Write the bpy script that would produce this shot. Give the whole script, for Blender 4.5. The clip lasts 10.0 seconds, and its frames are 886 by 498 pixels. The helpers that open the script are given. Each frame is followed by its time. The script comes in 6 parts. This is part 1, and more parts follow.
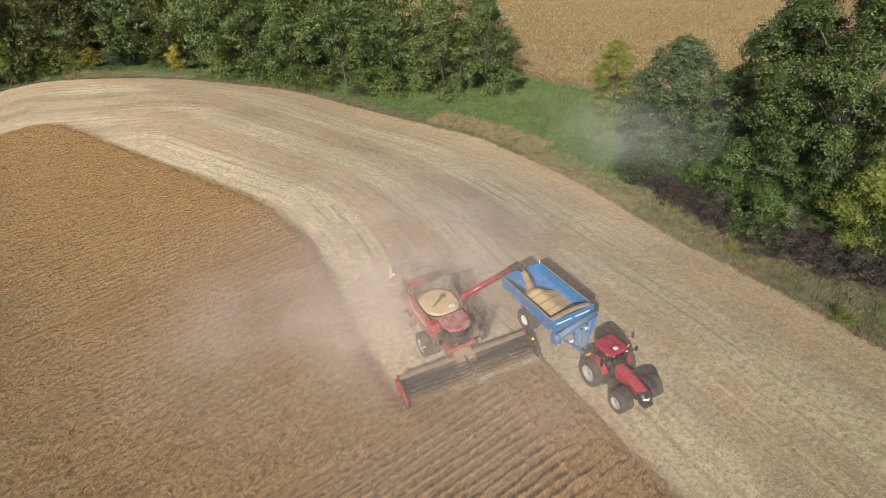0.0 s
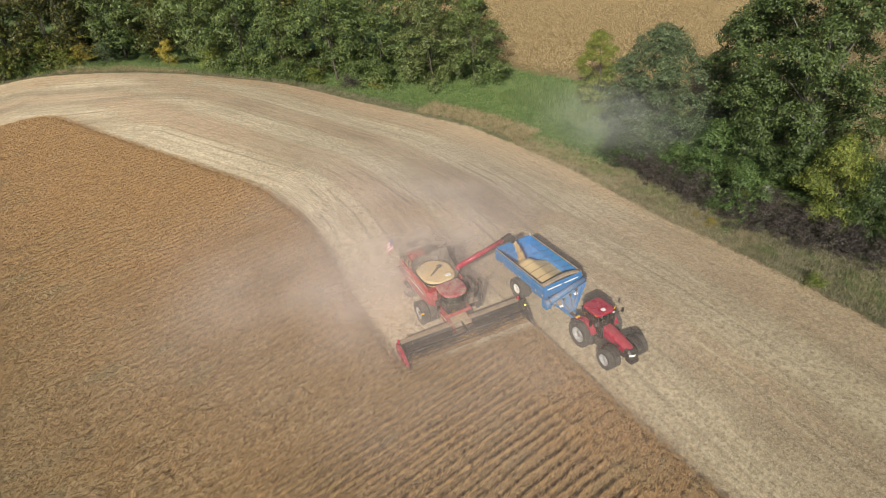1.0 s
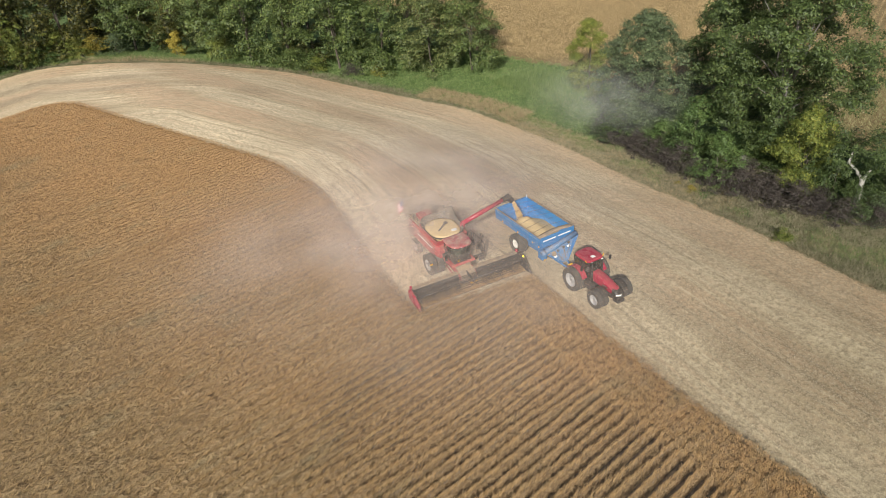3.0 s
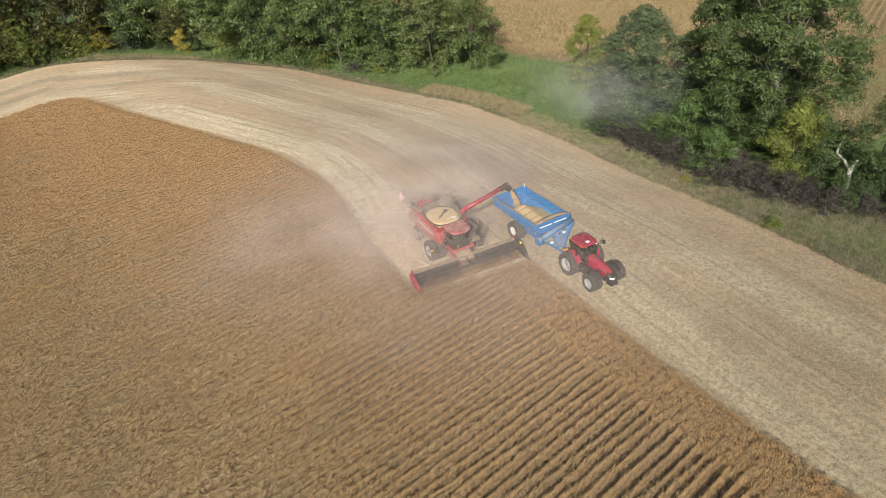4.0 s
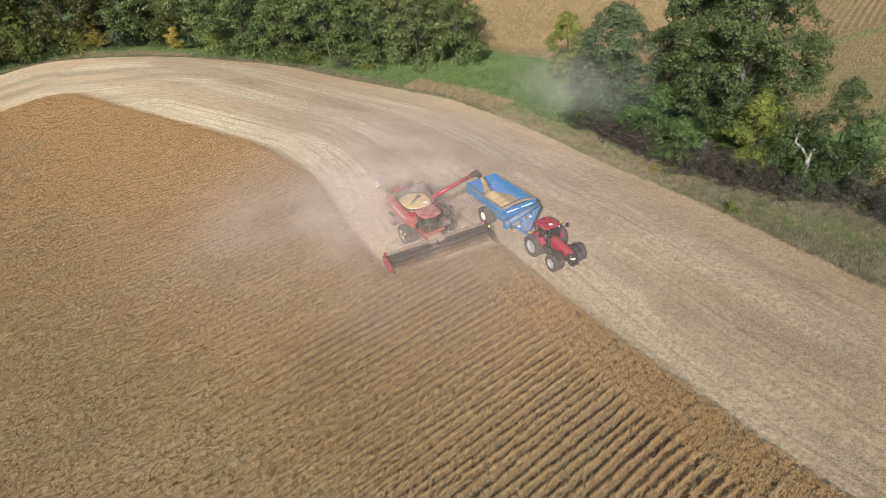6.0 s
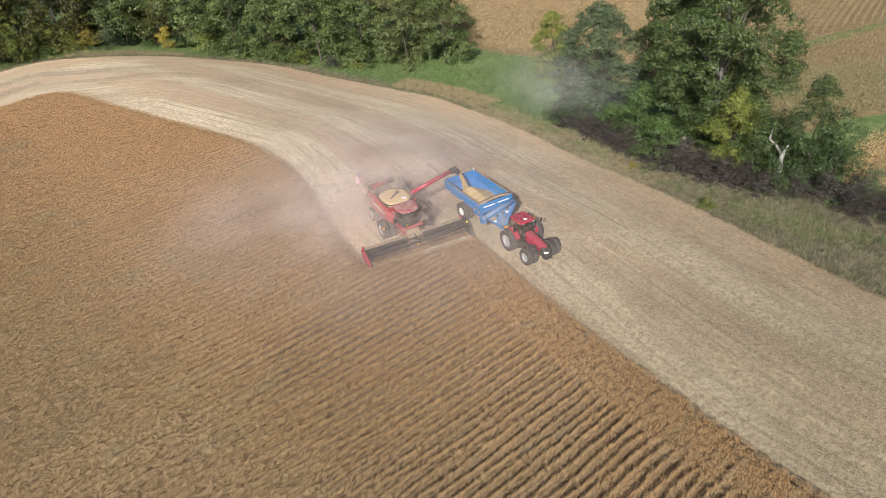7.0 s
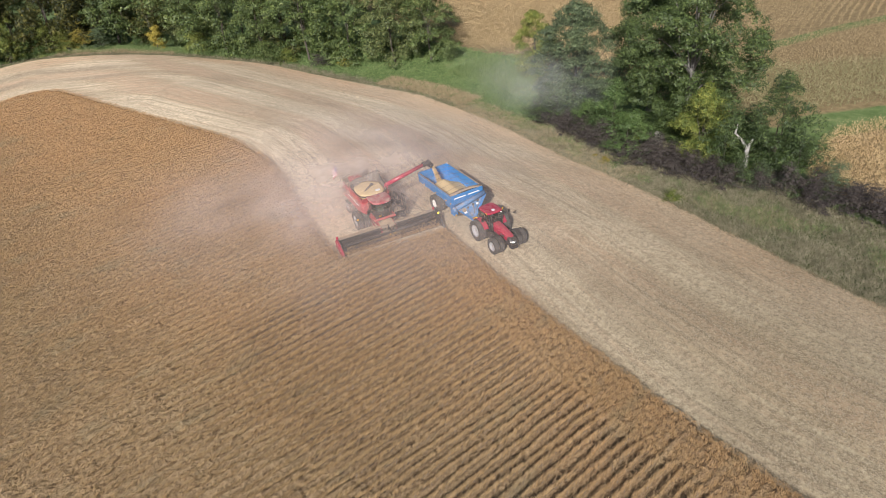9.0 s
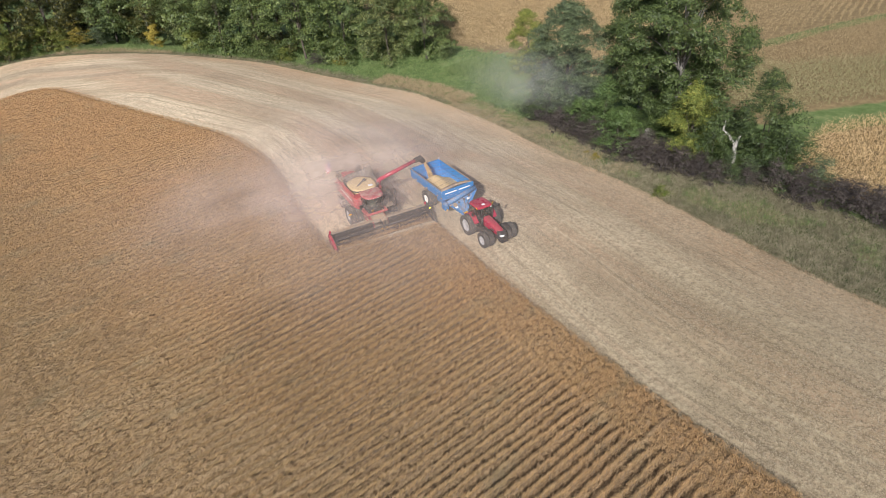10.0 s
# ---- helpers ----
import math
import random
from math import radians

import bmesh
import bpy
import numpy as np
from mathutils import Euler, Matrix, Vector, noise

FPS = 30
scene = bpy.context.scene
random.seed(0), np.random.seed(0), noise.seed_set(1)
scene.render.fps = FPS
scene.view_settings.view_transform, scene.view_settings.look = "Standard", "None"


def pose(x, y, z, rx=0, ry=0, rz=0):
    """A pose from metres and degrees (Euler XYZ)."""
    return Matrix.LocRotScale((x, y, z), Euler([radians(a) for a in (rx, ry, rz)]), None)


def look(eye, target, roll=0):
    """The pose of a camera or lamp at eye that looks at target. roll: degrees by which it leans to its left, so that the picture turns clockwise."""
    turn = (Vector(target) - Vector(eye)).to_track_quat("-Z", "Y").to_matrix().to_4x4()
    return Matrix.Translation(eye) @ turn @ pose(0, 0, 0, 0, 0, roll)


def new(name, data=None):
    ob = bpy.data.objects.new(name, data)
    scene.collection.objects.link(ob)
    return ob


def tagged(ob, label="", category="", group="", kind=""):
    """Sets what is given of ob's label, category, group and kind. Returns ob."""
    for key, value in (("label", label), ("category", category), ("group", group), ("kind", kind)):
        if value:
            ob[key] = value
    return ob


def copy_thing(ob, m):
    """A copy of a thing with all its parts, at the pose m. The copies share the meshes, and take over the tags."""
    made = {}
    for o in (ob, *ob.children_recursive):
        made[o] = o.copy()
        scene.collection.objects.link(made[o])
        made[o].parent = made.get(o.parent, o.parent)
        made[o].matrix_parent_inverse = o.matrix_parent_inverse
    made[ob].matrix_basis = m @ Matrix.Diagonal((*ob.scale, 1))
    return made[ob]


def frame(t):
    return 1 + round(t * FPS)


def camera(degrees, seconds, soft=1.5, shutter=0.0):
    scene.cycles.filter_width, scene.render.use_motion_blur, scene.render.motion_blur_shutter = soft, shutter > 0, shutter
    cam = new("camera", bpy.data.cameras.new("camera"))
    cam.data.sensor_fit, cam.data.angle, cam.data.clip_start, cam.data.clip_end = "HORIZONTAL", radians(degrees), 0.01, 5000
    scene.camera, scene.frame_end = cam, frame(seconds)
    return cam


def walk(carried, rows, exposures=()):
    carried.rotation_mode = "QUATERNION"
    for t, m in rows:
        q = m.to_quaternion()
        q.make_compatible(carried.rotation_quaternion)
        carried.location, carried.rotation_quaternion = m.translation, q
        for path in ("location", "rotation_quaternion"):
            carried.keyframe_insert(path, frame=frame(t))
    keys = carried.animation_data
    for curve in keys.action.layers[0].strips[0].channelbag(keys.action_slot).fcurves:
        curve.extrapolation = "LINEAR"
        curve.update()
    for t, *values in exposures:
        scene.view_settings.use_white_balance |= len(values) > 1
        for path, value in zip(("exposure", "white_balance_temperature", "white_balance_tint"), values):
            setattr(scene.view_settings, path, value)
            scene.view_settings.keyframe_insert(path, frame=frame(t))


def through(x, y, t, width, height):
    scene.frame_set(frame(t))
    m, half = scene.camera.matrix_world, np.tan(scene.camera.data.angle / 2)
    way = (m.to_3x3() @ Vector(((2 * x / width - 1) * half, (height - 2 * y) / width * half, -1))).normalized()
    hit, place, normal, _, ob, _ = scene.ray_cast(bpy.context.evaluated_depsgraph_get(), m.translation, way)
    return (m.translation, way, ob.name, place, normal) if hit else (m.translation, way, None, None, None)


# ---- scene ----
cam = camera(67.8, 10.0, soft=0.4)
METRES, EYE, TILT, LEAN, TURN = 25.4, 34.0, 0.0, 0.0, -34.6
ROWS = [
    (0.0, 0.0, 0.0, 0.0, -2.85, -32.86, 4.43),
    (0.5, -0.0198, -0.0633, -0.0082, -3.61, -32.9, 4.45),
    (1.0, -0.0399, -0.1365, -0.0132, -4.3, -32.95, 4.47),
    (1.5, -0.0592, -0.214, -0.013, -4.62, -32.98, 4.49),
    (2.0, -0.0761, -0.2864, -0.01, -4.82, -33.02, 4.52),
    (2.5, -0.0935, -0.3514, -0.0079, -5.05, -33.02, 4.49),
    (4.0, -0.1115, -0.5047, -0.0016, -4.99, -33.02, 4.61),
    (4.5, -0.1006, -0.545, -0.0008, -4.97, -33.02, 4.64),
    (5.0, -0.08, -0.5818, 0.0002, -4.95, -33.02, 4.66),
    (5.5, -0.0517, -0.6162, 0.0007, -4.95, -33.0, 4.67),
    (7.0, 0.0638, -0.7092, 0.0026, -5.0, -32.96, 4.69),
    (7.5, 0.0964, -0.7365, 0.003, -5.02, -32.94, 4.69),
    (8.0, 0.124, -0.7622, 0.0052, -5.03, -32.95, 4.71),
    (8.5, 0.147, -0.7867, 0.0077, -5.05, -32.98, 4.73),
    (9.0, 0.1646, -0.811, 0.0077, -5.07, -32.96, 4.73),
    (9.5, 0.1797, -0.8357, 0.0072, -5.08, -32.94, 4.71),
    (10.0, 0.1933, -0.863, 0.0066, -5.1, -32.92, 4.7),
]
walk(cam, [(t, pose(0, 0, EYE, TILT, LEAN, TURN) @ pose(METRES * x, METRES * y, METRES * z, 90 + pitch, roll, yaw)) for t, x, y, z, yaw, pitch, roll in ROWS],
     exposures=[(0.0, 0.18, 6600, 6), (2.5, 0.24, 6500, 7), (5.0, 0.31, 6400, 8), (7.0, 0.36, 6200, 12), (10.0, 0.36, 6120, 14)])

# ---- daylight ----
SUN_FROM, SUN_UP = 219.0, 31.0          # the sun's bearing (from +x, anticlockwise) and height, degrees
world = bpy.data.worlds.new("sky")
scene.world = world
world.use_nodes = True
wn = world.node_tree
sky = wn.nodes.new("ShaderNodeTexSky")
sky.sky_type = "NISHITA"
sky.sun_disc = False
sky.sun_elevation = radians(SUN_UP)
sky.sun_rotation = radians(90.0 - SUN_FROM)
sky.air_density, sky.dust_density = 1.0, 1.5
wn.links.new(sky.outputs[0], wn.nodes["Background"].inputs[0])
wn.nodes["Background"].inputs[1].default_value = 0.053
sun = new("sun", bpy.data.lights.new("sun", "SUN"))
sun.data.energy, sun.data.angle, sun.data.color = 5.0, radians(0.6), (1.0, 0.95, 0.87)
_su = Vector((math.cos(radians(SUN_FROM)) * math.cos(radians(SUN_UP)), math.sin(radians(SUN_FROM)) * math.cos(radians(SUN_UP)), math.sin(radians(SUN_UP))))
sun.matrix_world = look(_su * 200, (0, 0, 0))

# ---- materials ----
class Mat:
    """A node material in the making."""
    def __init__(self, name):
        self.m = bpy.data.materials.new(name)
        self.m.use_nodes = True
        self.t = self.m.node_tree
        self.b = self.t.nodes["Principled BSDF"]
        self.out = self.t.nodes["Material Output"]

    def node(self, kind, **values):
        n = self.t.nodes.new(kind)
        for key, v in values.items():
            n.inputs[key].default_value = v
        return n

    def link(self, a, b):
        self.t.links.new(a, b)

    def coords(self, scale=(1, 1, 1), space="Object", angle=0.0):
        c = self.t.nodes.new("ShaderNodeTexCoord")
        mp = self.t.nodes.new("ShaderNodeMapping")
        mp.inputs["Scale"].default_value = scale
        mp.inputs["Rotation"].default_value = (0, 0, radians(angle))
        self.link(c.outputs[space], mp.inputs["Vector"])
        return mp.outputs[0]

    def noise(self, scale, vec=None, detail=4.0, rough=0.6):
        n = self.node("ShaderNodeTexNoise", Scale=scale, Detail=detail, Roughness=rough)
        if vec is not None:
            self.link(vec, n.inputs["Vector"])
        return n.outputs["Fac"]

    def ramp(self, fac, stops):
        r = self.t.nodes.new("ShaderNodeValToRGB")
        e = r.color_ramp.elements
        e[0].position, e[0].color = stops[0][0], (*stops[0][1], 1)
        e[1].position, e[1].color = stops[-1][0], (*stops[-1][1], 1)
        for p, c in stops[1:-1]:
            k = e.new(p)
            k.color = (*c, 1)
        self.link(fac, r.inputs[0])
        return r.outputs[0]

    def mask(self, fac, lo, hi):
        n = self.t.nodes.new("ShaderNodeMapRange")
        n.inputs["From Min"].default_value, n.inputs["From Max"].default_value = lo, hi
        self.link(fac, n.inputs["Value"])
        return n.outputs[0]

    def mix(self, fac, a, b, how="MIX"):
        n = self.t.nodes.new("ShaderNodeMix")
        n.data_type, n.blend_type = "RGBA", how
        for socket, v in ((n.inputs[0], fac), (n.inputs[6], a), (n.inputs[7], b)):
            if isinstance(v, (int, float)):
                socket.default_value = v
            elif isinstance(v, tuple):
                socket.default_value = (*v, 1)
            else:
                self.link(v, socket)
        return n.outputs[2]

    def calc(self, op, a, b=0.0):
        n = self.t.nodes.new("ShaderNodeMath")
        n.operation = op
        for socket, v in ((n.inputs[0], a), (n.inputs[1], b)):
            if isinstance(v, (int, float)):
                socket.default_value = v
            else:
                self.link(v, socket)
        return n.outputs[0]

    def attr(self, name):
        n = self.t.nodes.new("ShaderNodeAttribute")
        n.attribute_name = name
        return n.outputs["Fac"]

    def island(self):
        return self.t.nodes.new("ShaderNodeNewGeometry").outputs["Random Per Island"]

    def each(self):
        return self.t.nodes.new("ShaderNodeObjectInfo").outputs["Random"]

    def bump(self, fac, strength=0.4, distance=0.02):
        n = self.node("ShaderNodeBump", Strength=strength, Distance=distance)
        self.link(fac, n.inputs["Height"])
        self.link(n.outputs[0], self.b.inputs["Normal"])

    def done(self, color, rough=0.7, metal=0.0, spec=0.3):
        if isinstance(color, tuple):
            self.b.inputs["Base Color"].default_value = (*color, 1)
        else:
            self.link(color, self.b.inputs["Base Color"])
        if isinstance(rough, (int, float)):
            self.b.inputs["Roughness"].default_value = rough
        else:
            self.link(rough, self.b.inputs["Roughness"])
        self.b.inputs["Metallic"].default_value = metal
        self.b.inputs["Specular IOR Level"].default_value = spec
        return self.m


def leafy(name, stops, through=0.25, gloss=0.35):
    """Leaves and stalks: a colour for each piece, some light through the blade."""
    k = Mat(name)
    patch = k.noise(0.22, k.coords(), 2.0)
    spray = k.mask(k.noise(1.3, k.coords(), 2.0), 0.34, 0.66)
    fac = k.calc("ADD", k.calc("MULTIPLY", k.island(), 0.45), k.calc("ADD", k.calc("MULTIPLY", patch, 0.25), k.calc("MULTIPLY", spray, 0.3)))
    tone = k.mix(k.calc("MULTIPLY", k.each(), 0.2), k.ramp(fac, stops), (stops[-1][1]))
    k.done(tone, 0.55, spec=gloss)
    if through:
        tr = k.t.nodes.new("ShaderNodeBsdfTranslucent")
        k.link(tone, tr.inputs[0])
        mx = k.t.nodes.new("ShaderNodeMixShader")
        mx.inputs[0].default_value = through
        k.link(k.b.outputs[0], mx.inputs[1])
        k.link(tr.outputs[0], mx.inputs[2])
        k.link(mx.outputs[0], k.out.inputs[0])
    return k.m


def beans(name, stops, through=0.25, gloss=0.1, whole=False):
    """Ripe bean plants: a tone for each pod or stem, and broad drifts from rust to grey-tan over the field."""
    k = Mat(name)
    pos = k.coords()
    if whole:
        fine = k.noise(7.0, k.coords((1.0, 1.6, 0.6)), 5.0, 0.75)
        tuft = k.mask(k.noise(4.2, k.coords((0.8, 1.3, 0.5)), 3.0, 0.6), 0.3, 0.7)
        fac = k.calc("ADD", k.calc("MULTIPLY", k.mask(fine, 0.28, 0.72), 0.55), k.calc("MULTIPLY", tuft, 0.5))
        k.bump(k.calc("ADD", fine, tuft), 1.0, 0.14)
    else:
        tuft = k.mask(k.noise(4.2, k.coords((0.8, 1.3, 0.5)), 3.0, 0.6), 0.3, 0.7)
        fac = k.calc("ADD", k.calc("MULTIPLY", k.island(), 0.5), k.calc("MULTIPLY", tuft, 0.5))
    tone = k.ramp(fac, stops)
    sep = k.t.nodes.new("ShaderNodeSeparateXYZ")
    k.link(pos, sep.inputs[0])
    rise = k.calc("ADD", k.calc("MULTIPLY", sep.outputs[0], 0.8), k.calc("MULTIPLY", sep.outputs[1], 0.42))
    rise = k.calc("ADD", rise, k.calc("MULTIPLY", k.calc("SUBTRACT", k.noise(0.05, pos, 4.0, 0.6), 0.5), 60.0))
    rust = k.mask(rise, 2.0, 38.0)
    tone = k.mix(1.0, tone, k.mix(rust, (0.98, 1.0, 0.97), (1.14, 1.03, 0.92)), "MULTIPLY")
    weed = k.mask(k.noise(0.16, k.coords((1, 2.2, 1)), 4.0, 0.6), 0.56, 0.72)
    tone = k.mix(k.calc("MULTIPLY", weed, 0.45), tone, (0.27, 0.24, 0.15))
    k.done(tone, 0.7, spec=gloss)
    if through:
        tr = k.t.nodes.new("ShaderNodeBsdfTranslucent")
        k.link(tone, tr.inputs[0])
        mx = k.t.nodes.new("ShaderNodeMixShader")
        mx.inputs[0].default_value = through
        k.link(k.b.outputs[0], mx.inputs[1])
        k.link(tr.outputs[0], mx.inputs[2])
        k.link(mx.outputs[0], k.out.inputs[0])
    return k.m


def painted(name, color, dust=0.35, rough=0.35, metal=0.0, dusty=(0.36, 0.26, 0.17)):
    """Machine paint, plastic, rubber or steel under field dust that lies in patches."""
    k = Mat(name)
    vec = k.coords()
    patch = k.noise(1.3, vec, 5.0, 0.65)
    fine = k.noise(18.0, vec, 3.0)
    up = k.t.nodes.new("ShaderNodeNewGeometry")
    sep = k.t.nodes.new("ShaderNodeSeparateXYZ")
    k.link(up.outputs["Normal"], sep.inputs[0])
    lie = k.mask(sep.outputs[2], -0.3, 1.0)
    amount = k.calc("MULTIPLY", k.calc("MULTIPLY", k.mask(patch, 0.32, 0.72), dust), k.calc("ADD", lie, 0.35))
    amount = k.calc("ADD", amount, k.calc("MULTIPLY", fine, 0.12 * dust))
    k.bump(fine, 0.08, 0.004)
    return k.done(k.mix(amount, color, dusty), k.calc("ADD", k.calc("MULTIPLY", amount, 0.6), rough), metal, 0.45)


def ground_material():
    k = Mat("ground")
    d, u, s, grown = k.attr("inside"), k.attr("uncut"), k.attr("along"), k.attr("corn")
    pos = k.coords()
    # a frame that follows the field's edge: along it and away from it
    com = k.t.nodes.new("ShaderNodeCombineXYZ")
    k.link(s, com.inputs[0])
    k.link(k.calc("ADD", d, 61.0), com.inputs[1])
    fol = com.outputs[0]

    def stretched(a, b, scale, detail=3.0):
        mp = k.t.nodes.new("ShaderNodeMapping")
        mp.inputs["Scale"].default_value = (a, b, 1)
        k.link(fol, mp.inputs["Vector"])
        return k.noise(scale, mp.outputs[0], detail)
    bands = stretched(0.03, 1.0, 0.125, 2.0)
    lines = stretched(0.03, 1.0, 1.3, 3.0)
    grit = k.noise(3.2, pos, 6.0, 0.75)
    specks = k.noise(7.0, pos, 5.0, 0.9)
    patch = k.noise(0.07, pos, 4.0)
    # swaths as wide as the header, pale down their middle and brown where two meet
    off = k.calc("ADD", k.calc("MULTIPLY", u, -1.0), k.calc("MULTIPLY", k.calc("SUBTRACT", stretched(0.1, 1.0, 0.3, 3.0), 0.5), 5.0))
    swath = k.calc("COSINE", k.calc("MULTIPLY", k.calc("SUBTRACT", off, 3.4), 2 * math.pi / 11.0))
    swath = k.calc("ADD", k.calc("MULTIPLY", swath, 0.13), bands)
    straw = k.ramp(swath, [(0.36, STRAW_RED), (0.43, STRAW_RED), (0.50, STRAW_MID), (0.60, STRAW_PALE)])
    sep = k.t.nodes.new("ShaderNodeSeparateXYZ")
    k.link(pos, sep.inputs[0])
    # mask rising northwards: more swath contrast, and haze brightness for the far straw
    far_haze = k.mask(k.calc("ADD", sep.outputs[1], k.calc("MULTIPLY", patch, 24.0)), 6.0, 52.0)
    straw = k.mix(k.calc("ADD", k.calc("MULTIPLY", far_haze, 0.7), 0.3), STRAW_MID, straw)
    straw = k.mix(k.calc("MULTIPLY", k.mask(lines, 0.46, 0.62), 0.55), straw, STRAW_RED)
    straw = k.mix(k.calc("MULTIPLY", k.mask(stretched(0.02, 1.0, 2.3, 2.0), 0.54, 0.66), 0.5), straw, STRAW_PALE)
    comb = k.calc("COSINE", k.calc("MULTIPLY", k.calc("ADD", d, k.calc("MULTIPLY", lines, 0.5)), 2 * math.pi / 1.52))
    comb = k.calc("MULTIPLY", k.mask(comb, 0.45, 1.0), k.mask(stretched(0.12, 0.5, 0.5, 3.0), 0.42, 0.62))
    straw = k.mix(k.calc("MULTIPLY", comb, 0.8), straw, STRAW_DARK)
    # two bare grey passes that sweep round the far corner
    fade = k.calc("MULTIPLY", k.mask(sep.outputs[0], 29.0, 18.0), k.mask(sep.outputs[1], 85.0, 100.0))
    wander = k.calc("MULTIPLY", k.calc("SUBTRACT", stretched(0.1, 1.0, 0.4, 4.0), 0.5), 4.0)
    for off_, half in ((9.6, 1.9), (15.4, 1.5)):
        near_ = k.calc("ABSOLUTE", k.calc("SUBTRACT", k.calc("ADD", d, wander), off_))
        straw = k.mix(k.calc("MULTIPLY", k.calc("MULTIPLY", k.mask(near_, half, half * 0.3), fade), 0.62), straw, (0.17, 0.135, 0.098))
    rim = k.mask(k.calc("ADD", d, k.calc("MULTIPLY", bands, 6.0)), 9.5, 3.0)
    straw = k.mix(k.calc("MULTIPLY", rim, 0.6), straw, (0.44, 0.285, 0.155))
    stain = stretched(0.25, 1.0, 0.22, 3.0)
    straw = k.mix(k.calc("MULTIPLY", k.mask(stain, 0.5, 0.66), 0.45), straw, STRAW_DARK)
    tracks = stretched(0.008, 1.0, 3.4, 1.0)
    straw = k.mix(k.calc("MULTIPLY", k.mask(tracks, 0.6, 0.7), 0.35), straw, STRAW_DARK)
    clod = k.noise(1.1, pos, 4.0, 0.7)
    straw = k.mix(k.calc("MULTIPLY", k.mask(clod, 0.48, 0.62), 0.3), straw, STRAW_DARK)
    straw = k.mix(k.calc("MULTIPLY", k.mask(patch, 0.45, 0.7), 0.35), straw, STRAW_PALE)
    straw = k.mix(k.calc("MULTIPLY", k.mask(grit, 0.44, 0.58), 0.75), straw, STRAW_DARK)
    straw = k.mix(k.calc("MULTIPLY", k.mask(specks, 0.5, 0.6), 0.8), straw, STRAW_PALE)
    # multiplies the far straw brighter, painting dust haze into its colour
    straw = k.mix(far_haze, straw, STRAW_HAZE, "MULTIPLY")
    soil = k.ramp(k.noise(2.5, pos, 5.0, 0.7), [(0.3, (0.085, 0.063, 0.044)), (0.7, (0.185, 0.138, 0.097))])
    grass = k.ramp(k.noise(0.5, pos, 6.0, 0.7), [(0.3, (0.09, 0.14, 0.045)), (0.55, (0.16, 0.215, 0.08)), (0.75, (0.28, 0.28, 0.13))])
    tan = k.ramp(k.noise(0.9, pos, 5.0, 0.7), [(0.3, (0.19, 0.14, 0.072)), (0.7, (0.35, 0.262, 0.142))])
    wob = k.calc("MULTIPLY", k.calc("SUBTRACT", k.noise(0.5, pos, 4.0), 0.5), 1.6)
    col = k.mix(k.mask(k.calc("ADD", d, k.calc("MULTIPLY", wob, 4.0)), -90.0, -110.0), grass, tan)
    col = k.mix(k.mask(k.calc("ADD", grown, wob), -0.4, 0.4), col, tan)
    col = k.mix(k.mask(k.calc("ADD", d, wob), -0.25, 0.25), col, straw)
    col = k.mix(k.mask(k.calc("ADD", u, k.calc("MULTIPLY", wob, 0.4)), 0.4, 1.2), col, soil)
    k.bump(k.calc("ADD", grit, k.calc("MULTIPLY", specks, 0.6)), 0.7, 0.09)
    return k.done(col, 0.95, spec=0.1)


STRAW_DARK, STRAW_MID, STRAW_PALE, STRAW_RED, STRAW_HAZE = (0.19, 0.15, 0.094), (0.385, 0.295, 0.176), (0.55, 0.462, 0.306), (0.40, 0.272, 0.168), (1.56, 1.54, 1.62)
m_ground = ground_material()
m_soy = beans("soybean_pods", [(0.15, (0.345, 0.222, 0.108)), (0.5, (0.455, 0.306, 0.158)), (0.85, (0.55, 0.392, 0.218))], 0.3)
# darker copy of the pod colours: paints shade low on each row's flank
m_soy_pod_shade = beans("shaded_lower_pods", [(0.15, (0.2, 0.135, 0.078)), (0.5, (0.31, 0.212, 0.12)), (0.85, (0.43, 0.308, 0.182))], 0.25)
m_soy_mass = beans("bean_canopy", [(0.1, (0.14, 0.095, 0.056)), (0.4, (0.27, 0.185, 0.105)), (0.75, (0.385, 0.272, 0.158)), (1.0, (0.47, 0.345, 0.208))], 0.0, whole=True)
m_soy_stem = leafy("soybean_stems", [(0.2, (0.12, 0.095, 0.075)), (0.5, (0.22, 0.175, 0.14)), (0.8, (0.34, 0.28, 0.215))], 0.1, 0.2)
m_corn = leafy("ripe_corn", [(0.25, (0.29, 0.195, 0.085)), (0.5, (0.58, 0.42, 0.21)), (0.8, (0.76, 0.59, 0.34))], 0.25, 0.2)
m_corn_green = leafy("turning_corn", [(0.25, (0.12, 0.138, 0.055)), (0.5, (0.275, 0.258, 0.12)), (0.8, (0.49, 0.425, 0.245))], 0.25, 0.2)
m_corn_dull = leafy("weathered_corn", [(0.25, (0.19, 0.13, 0.06)), (0.5, (0.37, 0.275, 0.145)), (0.8, (0.52, 0.41, 0.235))], 0.25, 0.2)
m_chaff = leafy("chaff", [(0.2, (0.2, 0.15, 0.1)), (0.5, (0.38, 0.3, 0.2)), (0.8, (0.54, 0.455, 0.33))], 0.0, 0.2)
m_dry_grass = leafy("olive_grass", [(0.25, (0.125, 0.118, 0.07)), (0.5, (0.25, 0.228, 0.14)), (0.8, (0.42, 0.37, 0.25))], 0.3, 0.15)
m_straw_grass = leafy("straw_grass", [(0.25, (0.2, 0.16, 0.08)), (0.5, (0.4, 0.31, 0.18)), (0.8, (0.56, 0.45, 0.28))], 0.25, 0.2)
m_green_grass = leafy("green_grass", [(0.25, (0.095, 0.155, 0.05)), (0.5, (0.17, 0.25, 0.085)), (0.8, (0.29, 0.345, 0.14))], 0.3, 0.2)
